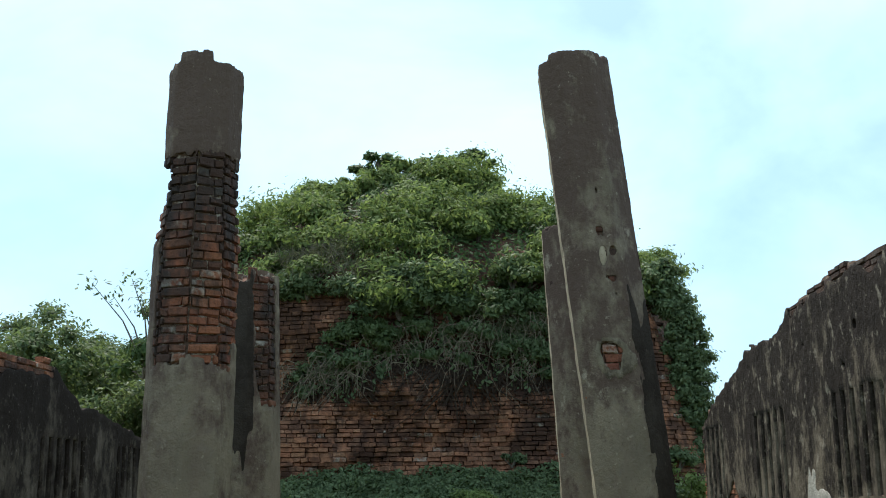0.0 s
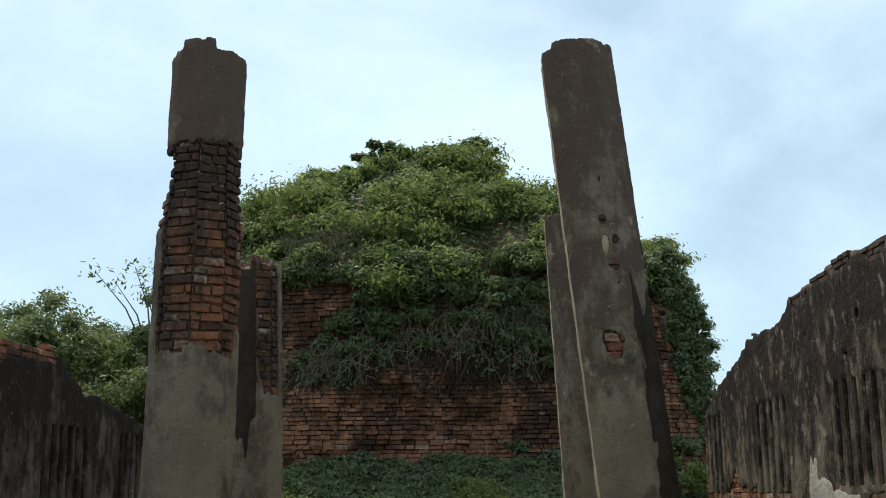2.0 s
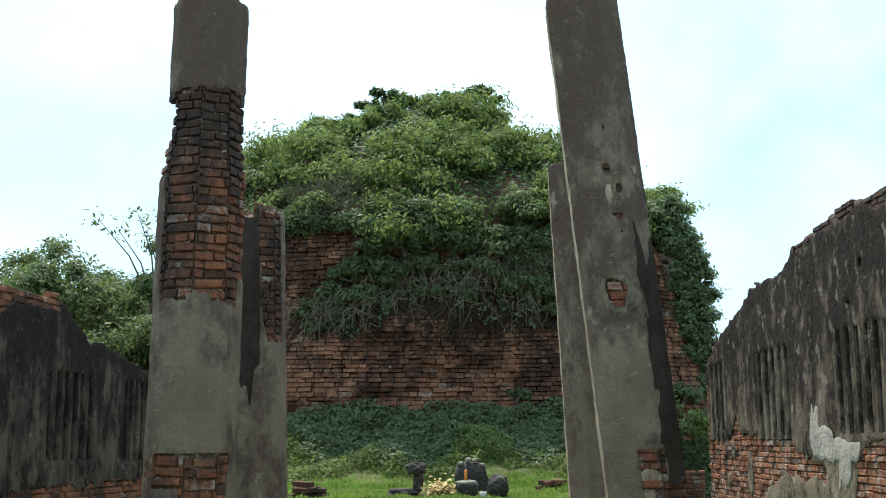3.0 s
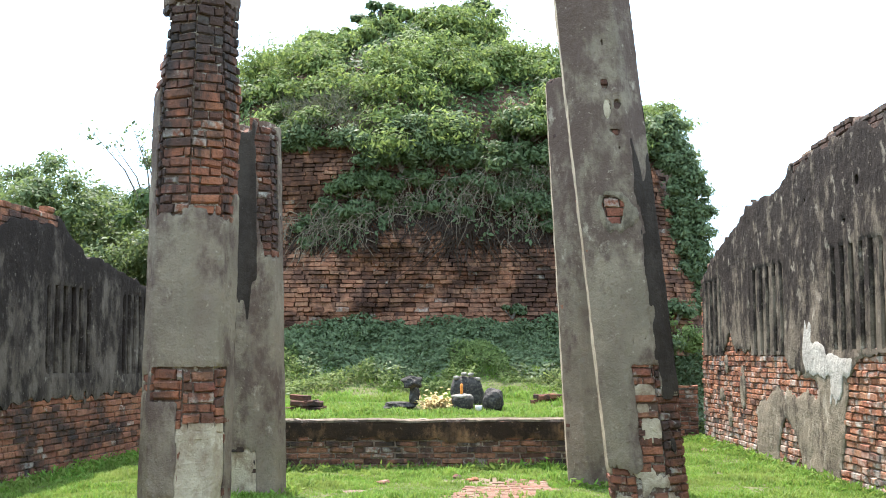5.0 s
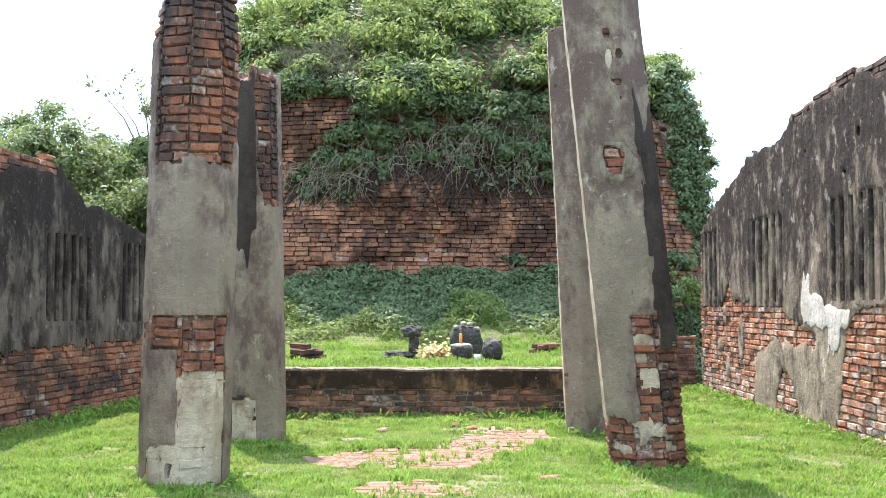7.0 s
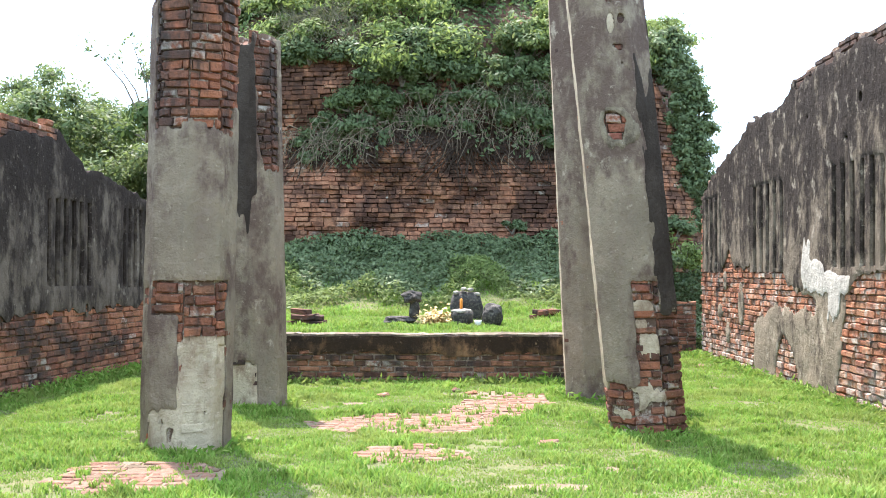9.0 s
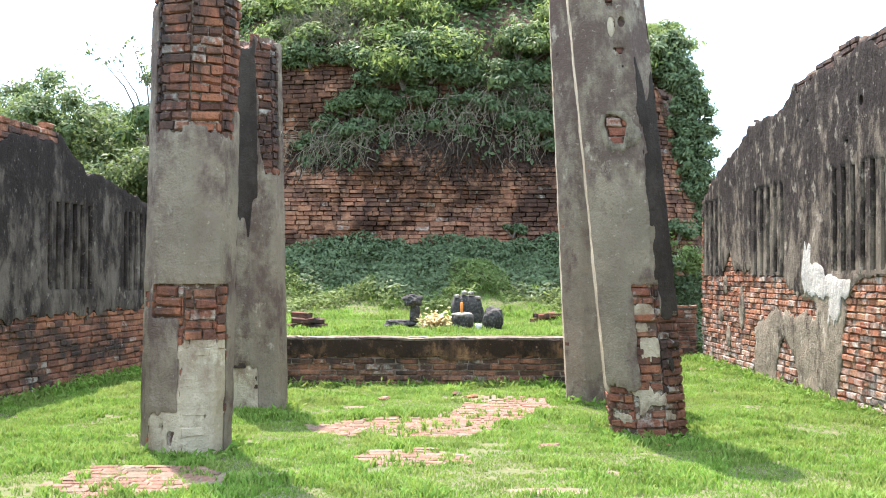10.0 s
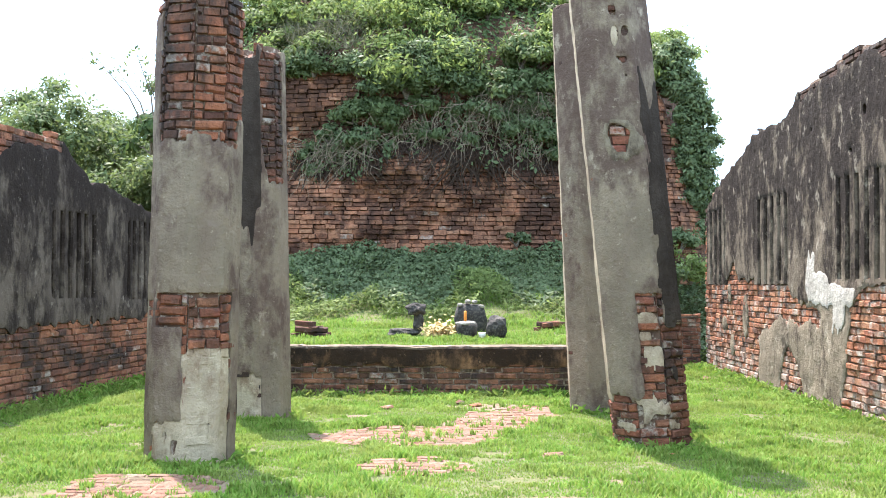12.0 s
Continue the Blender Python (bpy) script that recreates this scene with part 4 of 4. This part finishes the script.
# creeper strands that trail below the shrubs
pts, nor = [], []
for _ in range(300):
    x = vr.uniform(-2.9, 2.7)
    thick = hum(x * 1.7, 3, 21) + 0.5 * hum(x * 5, 1, 22)
    if thick < -0.05:
        continue
    z = along([(-2.9, 4.1), (-2.2, 4.4), (-1.5, 4.6), (-0.6, 4.7), (0.3, 5.0), (1.3, 4.9), (2.7, 4.6)], x) + vr.normal(0, 0.25)
    ln, lean = vr.uniform(0.15, 0.5) * (1 + 2.2 * thick), vr.normal(-0.2, 0.6)
    for q in np.arange(0, ln, 0.05):
        pts.append(M_SURF(x + lean * q, z - q, 0.12 + 0.05 * vr.normal()) + Vector((0.05 * vr.normal(), 0, 0)))
        nor.append((0, -1, 0.4))
tagged(new("creeper", leaf_cloud("creeper", M_IVY, pts, nor, 0.115, 81, 0.5, 0.5)), "creeper strands trailing down the brick face", "creeper", kind="stuff")
# black root mats clinging to the brick under the shrubs
roots = []
for cx, cz, wx, ln, cnt in ((-2.6, 3.95, 0.6, 0.5, 110), (-1.7, 4.1, 0.6, 0.6, 150), (-0.9, 4.35, 0.5, 0.5, 120), (-0.2, 4.5, 0.4, 0.9, 130), (0.4, 4.3, 0.4, 1.3, 170), (1.2, 4.3, 0.6, 0.7, 140), (2.0, 4.2, 0.5, 0.7, 120)):
    for _ in range(cnt):
        x, z = cx + vr.normal(0, wx * 0.5), cz + vr.normal(0, 0.16)
        drop, lean = ln * vr.uniform(0.15, 1.0) ** 1.5, vr.normal(0, 0.6)
        w = vr.uniform(0.006, 0.019)
        roots.append(tube([M_SURF(x + lean * drop * q + 0.04 * vr.normal(), z - drop * q, 0.05 + 0.03 * vr.normal()) for q in (0, 0.33, 0.66, 1)], [w, w, w * 0.7, w * 0.3], 4))
tagged(new("root_mat", mesh_of("root_mat", *merge(roots), M_ROOT)), "black matted roots clinging to the brick face", "roots", kind="stuff")

# the ivy that falls over the mound's corner
for i in range(22):
    k += 1
    z = 2.4 + 3.8 * i / 21
    x = 5.08 + 0.12 * hum(i * 0.7, 2) + (0.1 if i % 2 else -0.1) - 0.45 * max(0, z - 4.9)
    bush("climbing_shrub", "dense dark creeper hanging over the mound's corner", (x, 23.6, z), 0.40, 2100, M_IVY, 0.105, 100 + k, 0.9, 3, "creepers on the corner")

# dry stems and roots that hang over the brick
hang = []
for i in range(250):
    # tangles at a few places, the longest where the shrubs root
    cx, cz, wx, wz, ln = ((-2.4, 4.1, 0.45, 0.2, 0.9), (-1.6, 4.3, 0.4, 0.2, 0.7), (-0.7, 4.6, 0.35, 0.2, 0.6), (0.3, 4.5, 0.3, 0.25, 0.7), (0.95, 5.05, 0.35, 0.2, 0.8), (1.8, 5.05, 0.4, 0.25, 0.8), (1.6, 4.2, 0.35, 0.25, 0.5))[i % 7]
    x, z = cx + wx * vr.normal(), cz + wz * vr.normal()
    ln *= vr.uniform(0.3, 1.1)
    lean = vr.normal(-0.55 if x < -1.3 else 0.0, 0.65)
    p0 = M_SURF(x, z, 0.12)
    curl = vr.uniform(0.05, 0.3)
    pts = [p0 + Vector((lean * ln * q + 0.07 * vr.normal(), -curl * math.sin(q * 2.4), curl * math.sin(q * 3.1) - 0.85 * ln * q * q)) for q in (0, 0.25, 0.5, 0.75, 1)]
    hang.append(tube(pts, [0.008, 0.009, 0.007, 0.005, 0.003], 4))
tagged(new("hanging_stems", mesh_of("hanging_stems", *merge(hang), M_DRY)), "dry grey stems and roots hanging over the brick", "stems", kind="stuff")

# withered grass in tufts among the shrubs
pts, nor = [], []
for cx, cz, wx, wz, cnt in ((1.4, 4.95, 0.5, 0.22, 700), (-2.3, 4.1, 0.4, 0.2, 260), (-0.8, 6.0, 0.5, 0.15, 260), (-1.6, 6.25, 0.4, 0.12, 260)):
    for _ in range(cnt):
        pts.append(M_SURF(vr.normal(cx, wx), vr.normal(cz, wz), vr.uniform(0.05, 0.4)))
        nor.append((0, -1, 0.1))
for _ in range(1500):
    x, z = vr.normal(-2.6, 0.45), vr.normal(6.75, 0.3)
    pts.append(M_SURF(x, z, vr.uniform(0.2, 0.6)))
    nor.append((0, -1, 0.3))
tagged(new("dry_grass", leaf_cloud("dry_grass", M_HAY, pts, nor, 0.24, 83, 0.05, 0.7)), "withered grey grass hanging over the brick face", "dry grass", kind="stuff")

# creepers on the bank below the brick, with grass creeping in from the terrace
pts, nor, low, lown = [], [], [], []
for _ in range(60000):
    x, y = vr.uniform(-4.7, 5.5), 18.8 + 4.6 * vr.beta(1.5, 1.1)
    edge = 19.9 + 1.3 * hum(x * 0.5, 2, 3) + 0.6 * hum(x * 2, y * 2, 6) + 0.1 * abs(x)
    tall = max(0.1, 0.6 + 0.8 * hum(x * 0.9, y * 0.9, 6) + 0.5 * hum(x * 3, y * 3, 8))
    if y < edge or (x > 2.6 and y < 21.5):
        continue
    green = hum(x * 0.8, y * 1.1, 44) + (edge + 1.1 - y) * 0.5 > 0.25
    (low if green else pts).append((x, y, ground_z(x, y) + vr.uniform(0.01, 0.34) * tall))
    (lown if green else nor).append((0, -0.5, 1))
tagged(new("creeper", leaf_cloud("creeper", M_IVY, pts, nor, 0.095, 77, 0.5)), "low dark green creeper covering the bank", "creeper", kind="stuff")
tagged(new("weeds", leaf_cloud("weeds", M_LEAF_BRIGHT, low, lown, 0.10, 78, 0.3)), "fresh green weeds along the foot of the bank", "weeds", kind="stuff")

# ---- grass ----
def blades(name, count, x0, x1, y0, y1, height, seed, skip, density=None):
    r = np.random.RandomState(seed)
    pts = []
    while len(pts) < count:
        x, y = r.uniform(x0, x1), r.uniform(y0, y1)
        if skip(x, y):
            continue
        pts.append((x, y, ground_z(x, y)))
    p = np.array(pts)
    n = len(p)
    az = r.uniform(0, 2 * np.pi, n)
    tuft = np.array([0.75 + 1.3 * max(-0.45, hum(a * 1.1, b * 1.1, 50)) + 1.1 * hum(a * 4, b * 4, 51) for a, b in p[:, :2]])
    h = height * tuft.clip(0.3, 2.8) * r.uniform(0.5, 1.4, n)
    lean = h * r.uniform(0.2, 1.0, n)
    side = np.stack([-np.sin(az), np.cos(az), 0 * az], 1) * (0.0035 + 0.06 * h)[:, None]
    top = p + np.stack([np.cos(az) * lean, np.sin(az) * lean, h], 1)
    midp = p + np.stack([np.cos(az) * lean * 0.35, np.sin(az) * lean * 0.35, h * 0.62], 1)
    v = np.stack([p - side, p + side, midp + side * 0.8, top, midp - side * 0.8], 1).reshape(-1, 3)
    me = bpy.data.meshes.new(name)
    me.vertices.add(5 * n)
    me.vertices.foreach_set("co", v.ravel())
    q = np.arange(5 * n).reshape(n, 5)
    me.loops.add(9 * n)
    me.loops.foreach_set("vertex_index", np.concatenate([q[:, [0, 1, 2]], q[:, [0, 2, 4]], q[:, [4, 2, 3]]], 1).ravel())
    me.polygons.add(3 * n)
    me.polygons.foreach_set("loop_start", np.arange(0, 9 * n, 3))
    me.materials.append(M_GRASS)
    me.update(calc_edges=True)
    me.validate()
    return new(name, me)


def no_grass(x, y):
    if DAIS_X0 - 0.05 < x < DAIS_X1 + 0.05 and DAIS_Y - 0.03 < y < 19.6 and (y < DAIS_Y + 0.28 or x < DAIS_X0 + 0.3 or x > DAIS_X1 - 0.3):
        return True
    if bare(x, y, PATCHES) or bare(x, y, DIRTS):
        return hum(x * 9, y * 9, 71) + 0.5 * hum(x * 23, y * 23, 72) < 0.3
    return hum(x * 1.3, y * 1.3, 60) + 0.6 * hum(x * 5, y * 5, 61) + 0.7 * hum(x * 17, y * 17, 62) < -0.48


tagged(blades("grass", 240000, -5.0, 4.7, 7.2, 15.5, 0.044, 3, no_grass), "short bright green sunlit lawn grass", "grass", kind="stuff")
tagged(blades("grass", 95000, -4.7, 4.7, 15.4, 21.2, 0.055, 4, lambda x, y: no_grass(x, y) and y < 15.9 or (DAIS_X1 - 0.3 < x < DAIS_X1 + 0.05 and y < 19.6)), "bright green grass on the terrace", "grass", kind="stuff")


def skirting(seed, count, line, height):
    """Taller tufts at the feet of walls and pillars."""
    r = np.random.RandomState(seed)
    pts, nor = [], []
    for _ in range(count):
        x, y = line(r)
        pts.append((x, y, ground_z(x, y) + abs(r.normal(0, height * 0.5))))
        nor.append((r.normal(), r.normal(), 0.3))
    return pts, nor


pts, nor = [], []
for cx, cy, rad, cnt in ((-2.18, 9.9, 0.42, 500), (1.96, 11.1, 0.44, 600), (-2.1, 12.95, 0.42, 500), (1.83, 13.75, 0.42, 500)):
    a, b = skirting(cnt, cnt, lambda r: (lambda an, q: (cx + q * math.cos(an), cy + q * math.sin(an)))(r.uniform(0, 6.28), rad + abs(r.normal(0, 0.06))), 0.07)
    pts, nor = pts + a, nor + b
for a, b in (skirting(31, 2600, lambda r: (4.62 - abs(r.normal(0, 0.12)), r.uniform(11, 21)), 0.10), skirting(32, 3000, lambda r: (lambda y: (-5.0 + 0.108 * (y - 13.4) + abs(r.normal(0, 0.14)), y))(r.uniform(11, 18.8)), 0.12), skirting(33, 2200, lambda r: (r.uniform(DAIS_X0, DAIS_X1), DAIS_Y - 0.06 - abs(r.normal(0, 0.12))), 0.09)):
    pts, nor = pts + a, nor + b
tagged(new("weeds", leaf_cloud("weeds", M_GRASS, pts, nor, 0.09, 8, 0.3, -0.6)), "low weeds along the feet of the walls", "weeds", kind="stuff")

# ---- worn paving: dirt sheet, then bricks flush with the ground ----
paving = tagged(thing("paving"), "worn pink brick paving showing through the grass", "paving", kind="structure")


def G_SURF(s, z, d):
    return Vector((s, z, ground_z(s, z) + d))


for area in PATCHES + DIRTS:
    cx, cy, a, b, turn = area
    m = max(a, b) * 1.5
    v, f = sheet(G_SURF, cx - m, cx + m, cy - m, cy + m, 0.05, lambda s, z: bare(s, z, [area]), 0.004, -0.03, 0.003)
    if f:
        part("bare_soil", mesh_of("bare_soil", v, f, M_DIRT, True), paving, "pale bare soil")


def paving_rows():
    done = []
    for area in PATCHES:
        cx, cy, a, b, turn = area
        m = max(a, b) * 1.4
        for r in brick_rows(G_SURF, cx - m, cx + m, cy - m, cy + m, lambda s, z: bare(s, z, [area]) and not any(abs(s - q[0]) < 0.2 and abs(z - q[1]) < 0.1 for q in done), 0.26, 0.14, 0.020, 0.07, 0.004, 90):
            yield (r[0], r[1], r[2], r[3], r[4], r[5] + 0.013)
        done += [(cx, cy)]


lay_bricks(G_SURF, paving_rows(), paving, M_PAVING, 300, 12)


# ---- trees behind the left wall ----
def tree(label, at, height, spread_r, count, mat, seed, size=0.2):
    t = tagged(thing("tree"), label, "tree", "trees behind the wall")
    r = np.random.RandomState(seed)
    at = Vector(at)
    wood = []
    top = at + Vector((r.normal(0, 0.3), r.normal(0, 0.3), height * 0.8))
    trunk = [at.lerp(top, q) + Vector((0.12 * r.normal(), 0.12 * r.normal(), 0)) for q in (0, 0.3, 0.6, 1)]
    part("trunk", mesh_of("trunk", *tube(trunk, [0.17, 0.13, 0.09, 0.03], 8), M_BARK), t)
    pts, nor = [], []
    for q in range(15):
        k = r.uniform(0.3, 1.0)
        root = at.lerp(top, k)
        an = r.uniform(0, 6.28)
        end = root + Vector((math.cos(an) * spread_r * (1.2 - 0.6 * k), math.sin(an) * spread_r * (1.2 - 0.6 * k), r.uniform(0.2, 1.0) * height * 0.2))
        mid = root.lerp(end, 0.5) + Vector((0, 0, 0.15))
        wood.append(tube([root, mid, end], [0.05, 0.03, 0.01], 5))
        for c in (mid, end, end + Vector((r.normal(0, 0.3), r.normal(0, 0.3), 0.3)), end + Vector((r.normal(0, 0.4), r.normal(0, 0.4), -0.1))):
            n = count // 60
            d = r.normal(0, 1, (n, 3))
            d /= np.linalg.norm(d, axis=1)[:, None]
            pts.append(np.array(c) + d * r.uniform(0.3, 0.62) * r.uniform(0.3, 1.1, (n, 1)) * np.array([1.1, 1.1, 0.75]))
            nor.append(d + np.array([0, 0, 0.8]))
    part("branchwork", mesh_of("branchwork", *merge(wood), M_BARK), t)
    part("crown", leaf_cloud("crown", mat, np.concatenate(pts), np.concatenate(nor), size, seed), t)
    return t


for i, (x, y, h, s) in enumerate(((-13.2, 31, 7.3, 1.9), (-11.6, 30, 6.5, 1.7), (-10.4, 29.5, 5.7, 1.7), (-12.3, 31.5, 8.0, 2.0), (-8.4, 29.5, 5.6, 1.7), (-11.0, 32, 6.0, 1.8), (-9.6, 30, 5.3, 1.6), (-8.9, 28.5, 5.6, 1.5), (-7.9, 27, 5.0, 1.3), (-9.6, 34, 6.6, 2.0), (-12.4, 35, 6.2, 2.0), (-7.4, 31, 6.2, 1.7))):
    tree("leafy green tree behind the mouldy wall", (x, y, 0), h, s, 15000, M_LEAF_FAR, 300 + i, 0.15)
bush("climbing_shrub", "tangled shrub at the mound's broken end", (-6.3, 24.6, 4.6), 0.9, 2200, M_LEAF_DARK, 0.17, 501, 1.1, 6)
# long bare sprigs with a few leaves against the sky
sprig = tagged(thing("sapling"), "slender sapling with sparse leaf tufts against the sky", "sapling")
wood, pts, nor = [], [], []
for ex, ez in ((-7.4, 6.25), (-6.95, 6.0), (-6.55, 6.35), (-6.35, 6.0), (-6.2, 5.7)):
    root, end = Vector((-6.1, 24.4, 4.2)), Vector((ex, 24.3, ez))
    mid = root.lerp(end, 0.55) + Vector((0.1, 0, 0.12))
    wood.append(tube([root, mid, end], [0.03, 0.016, 0.006], 5))
    for _ in range(26):
        d = Vector((vr.normal(), vr.normal(), vr.normal())) * 0.12
        pts.append(end + d)
        nor.append((0, -0.5, 1))
part("branchwork", mesh_of("branchwork", *merge(wood), M_BARK), sprig)
part("foliage", leaf_cloud("foliage", M_LEAF_FAR, pts, nor, 0.14, 66), sprig)

# ---- things on the terrace ----
def lathe(profile, sides=20, wob=0.0, seed=0, squash=(1, 1)):
    v, f = [], []
    for r, z in profile:
        for i in range(sides):
            a = 2 * math.pi * i / sides
            q = r * (1 + wob * hum(math.cos(a) * 2, math.sin(a) * 2, z * 4 + seed))
            v.append((q * math.cos(a) * squash[0], q * math.sin(a) * squash[1], z + wob * 0.1 * hum(a, z, seed)))
    for k in range(len(profile) - 1):
        for i in range(sides):
            j = (i + 1) % sides
            f.append((k * sides + i, k * sides + j, (k + 1) * sides + j, (k + 1) * sides + i))
    f.append(tuple(range(sides))[::-1])
    f.append(tuple((len(profile) - 1) * sides + i for i in range(sides)))
    return v, f


def move(vf, at, turn=0.0):
    m = pose(*at, 0, 0, turn)
    return [m @ Vector(v) for v in vf[0]], vf[1]


def rock(size, seed, facet=0.22, fine=0.07, sub=3):
    """A broken stone: a ball pressed towards a block, with flat breaks and pits; its foot at height 0."""
    bm = bmesh.new()
    bmesh.ops.create_icosphere(bm, subdivisions=sub, radius=1.0)
    v = []
    for q in bm.verts:
        c = q.co
        m = max(abs(c.x), abs(c.y), abs(c.z))
        p = c * (0.62 + 0.38 / m * 0.8)
        p = p * (1 + facet * hum(c.x * 1.3, c.y * 1.3, c.z * 1.3 + seed) + fine * hum(c.x * 5, c.y * 5, c.z * 5 + seed))
        v.append(Vector((p.x * size[0], p.y * size[1], max(0.0, (p.z + 0.85) * size[2]))))
    f = [[q.index for q in face.verts] for face in bm.faces]
    bm.free()
    return v, f


def on_terrace(x, y):
    return (x, y, ground_z(x, y) - 0.02)


torso = merge([move(rock((0.27, 0.17, 0.075), 1.3, 0.25), (-0.12, 0, 0), 8), move(rock((0.085, 0.09, 0.16), 4.1, 0.3), (0.10, 0, 0.08)), move(rock((0.155, 0.12, 0.10), 6.7, 0.45, 0.12), (0.07, 0, 0.335), 15)])
tagged(new("stone_fragment", mesh_of("stone_fragment", *move(torso, on_terrace(-0.52, 17.6)), M_STONE)), "broken blackened stone figure base on the terrace", "stone fragment")
slab = rock((0.275, 0.14, 0.285), 9.2, 0.16, 0.05)
tagged(new("stone_fragment", mesh_of("stone_fragment", *move(slab, on_terrace(0.38, 18.0)), M_STONE, True)), "rounded dark stone slab on the terrace", "stone fragment")
for lx, lz in ((0.22, 0.50), (0.34, 0.56), (0.44, 0.555), (0.55, 0.49)):
    p = on_terrace(lx, 17.93)
    tagged(new("rubble_piece", mesh_of("rubble_piece", *move(rock((0.05, 0.05, 0.035), lx * 9, 0.3, 0.1, 2), (lx, 17.95, p[2] + lz - 0.055)), M_STONE_PALE, True)), "pale chip of stone lying on the dark slab", "stone", "chips on the slab")
drum = tagged(thing("stone_drum"), "dark stone drum with a pale top on the terrace", "stone fragment")
part("drum", mesh_of("drum", *move(lathe([(0.13, 0), (0.155, 0.04), (0.17, 0.08), (0.168, 0.12), (0.18, 0.17), (0.165, 0.22)], 20, 0.45, 3), on_terrace(0.29, 17.35)), M_STONE, True), drum)
part("top", mesh_of("top", *move(lathe([(0.167, 0.215), (0.15, 0.25), (0.04, 0.265)], 16, 0.2, 3), on_terrace(0.29, 17.35)), M_STONE_PALE, True), drum, "pale weathered top")
blk = rock((0.175, 0.15, 0.19), 21.4, 0.34, 0.14)
tagged(new("stone_fragment", mesh_of("stone_fragment", *move(blk, on_terrace(0.76, 17.4)), M_STONE)), "squat black stone block on the terrace", "stone fragment")
cz = on_terrace(0.29, 17.35)
tagged(new("candle", mesh_of("candle", *move(lathe([(0.02, 0.255), (0.022, 0.32), (0.02, 0.41), (0.007, 0.42)], 10), (0.29, 17.34, cz[2])), M_CANDLE, True)), "orange candle on the stone drum", "candle")
tagged(new("cup", mesh_of("cup", *move(lathe([(0.04, 0), (0.05, 0.06), (0.055, 0.11), (0.048, 0.11), (0.04, 0.03)], 14), on_terrace(0.54, 17.25)), M_CUP, True)), "small white offering cup in the grass", "cup")
fp = [(-0.08 + vr.normal(0, 0.13), 17.45 + vr.normal(0, 0.08), on_terrace(-0.05, 17.35)[2] + abs(vr.normal(0.1, 0.08))) for _ in range(420)]
tagged(new("offering", leaf_cloud("offering", M_STRAW, fp, [(0, -0.4, 1)] * len(fp), 0.09, 55, 0.5)), "heap of dried yellow offering flowers", "offering", kind="stuff")


def brick_heap(label, x, y, n, seed):
    h = tagged(thing("brick_heap"), label, "brick heap")
    rnd = random.Random(seed)
    for i in range(n):
        v, f = lump_box(rnd, 0.05, 0.02)
        lvl = i // 4
        m = pose(x + (i % 4 - 1.5) * 0.10 * (1 - 0.2 * lvl) + rnd.uniform(-0.03, 0.03), y + rnd.uniform(-0.06, 0.06), on_terrace(x, y)[2] + 0.045 + 0.085 * lvl, rnd.uniform(-5, 5), rnd.uniform(-5, 5), rnd.uniform(-25, 25))
        part("brick", mesh_of("brick", [m @ Vector((a * 0.29, b * 0.15, c * 0.075)) for a, b, c in v], f, M_BRICK_BLACK), h)


brick_heap("small heap of old bricks on the terrace", -2.0, 17.3, 9, 1)
brick_heap("low row of old bricks on the terrace", 1.72, 18.6, 8, 2)


# loose pieces lying in the grass
for x, y, size, turn, label in ((0.36, 14.1, 0.09, 20, "dark broken brick lying in the grass"), (0.18, 14.45, 0.09, 70, "small dark stone lying in the grass"), (-0.7, 13.9, 0.09, 40, "pale brick fragment lying in the grass"), (0.94, 10.05, 0.10, 10, "broken red brick lying in the grass"), (4.1, 18.3, 0.11, 60, "red brick fragment lying in the grass"), (1.95, 10.15, 0.07, 30, "small stone in the pillar's shadow")):
    v, f = lump_box(random.Random(int(turn * 7)), 0.10, 0.06)
    m = pose(x, y, ground_z(x, y) + size * 0.12, 4, -6, turn)
    tagged(new("loose_brick", mesh_of("loose_brick", [m @ Vector((a * size * 1.6, b * size, c * size * 0.55)) for a, b, c in v], f, M_BRICK_DARK if "dark" in label or "stone" in label else M_PAVING)), label, "brick", "loose bricks")


# scrub and roots in the gap behind the hall
for i, (x, y, z, r) in enumerate(((3.6, 22.0, 1.35, 0.45), (4.2, 22.1, 1.5, 0.5), (4.7, 22.3, 1.7, 0.5), (3.3, 22.2, 1.7, 0.4), (4.0, 22.6, 2.1, 0.45), (4.6, 22.8, 2.3, 0.45))):
    bush("shrub", "dark scrub behind the low rear wall", (x, y, z), r, 1300, M_IVY if i % 2 else M_LEAF_BRIGHT, 0.10, 700 + i, 0.9, 4, "scrub behind the hall")
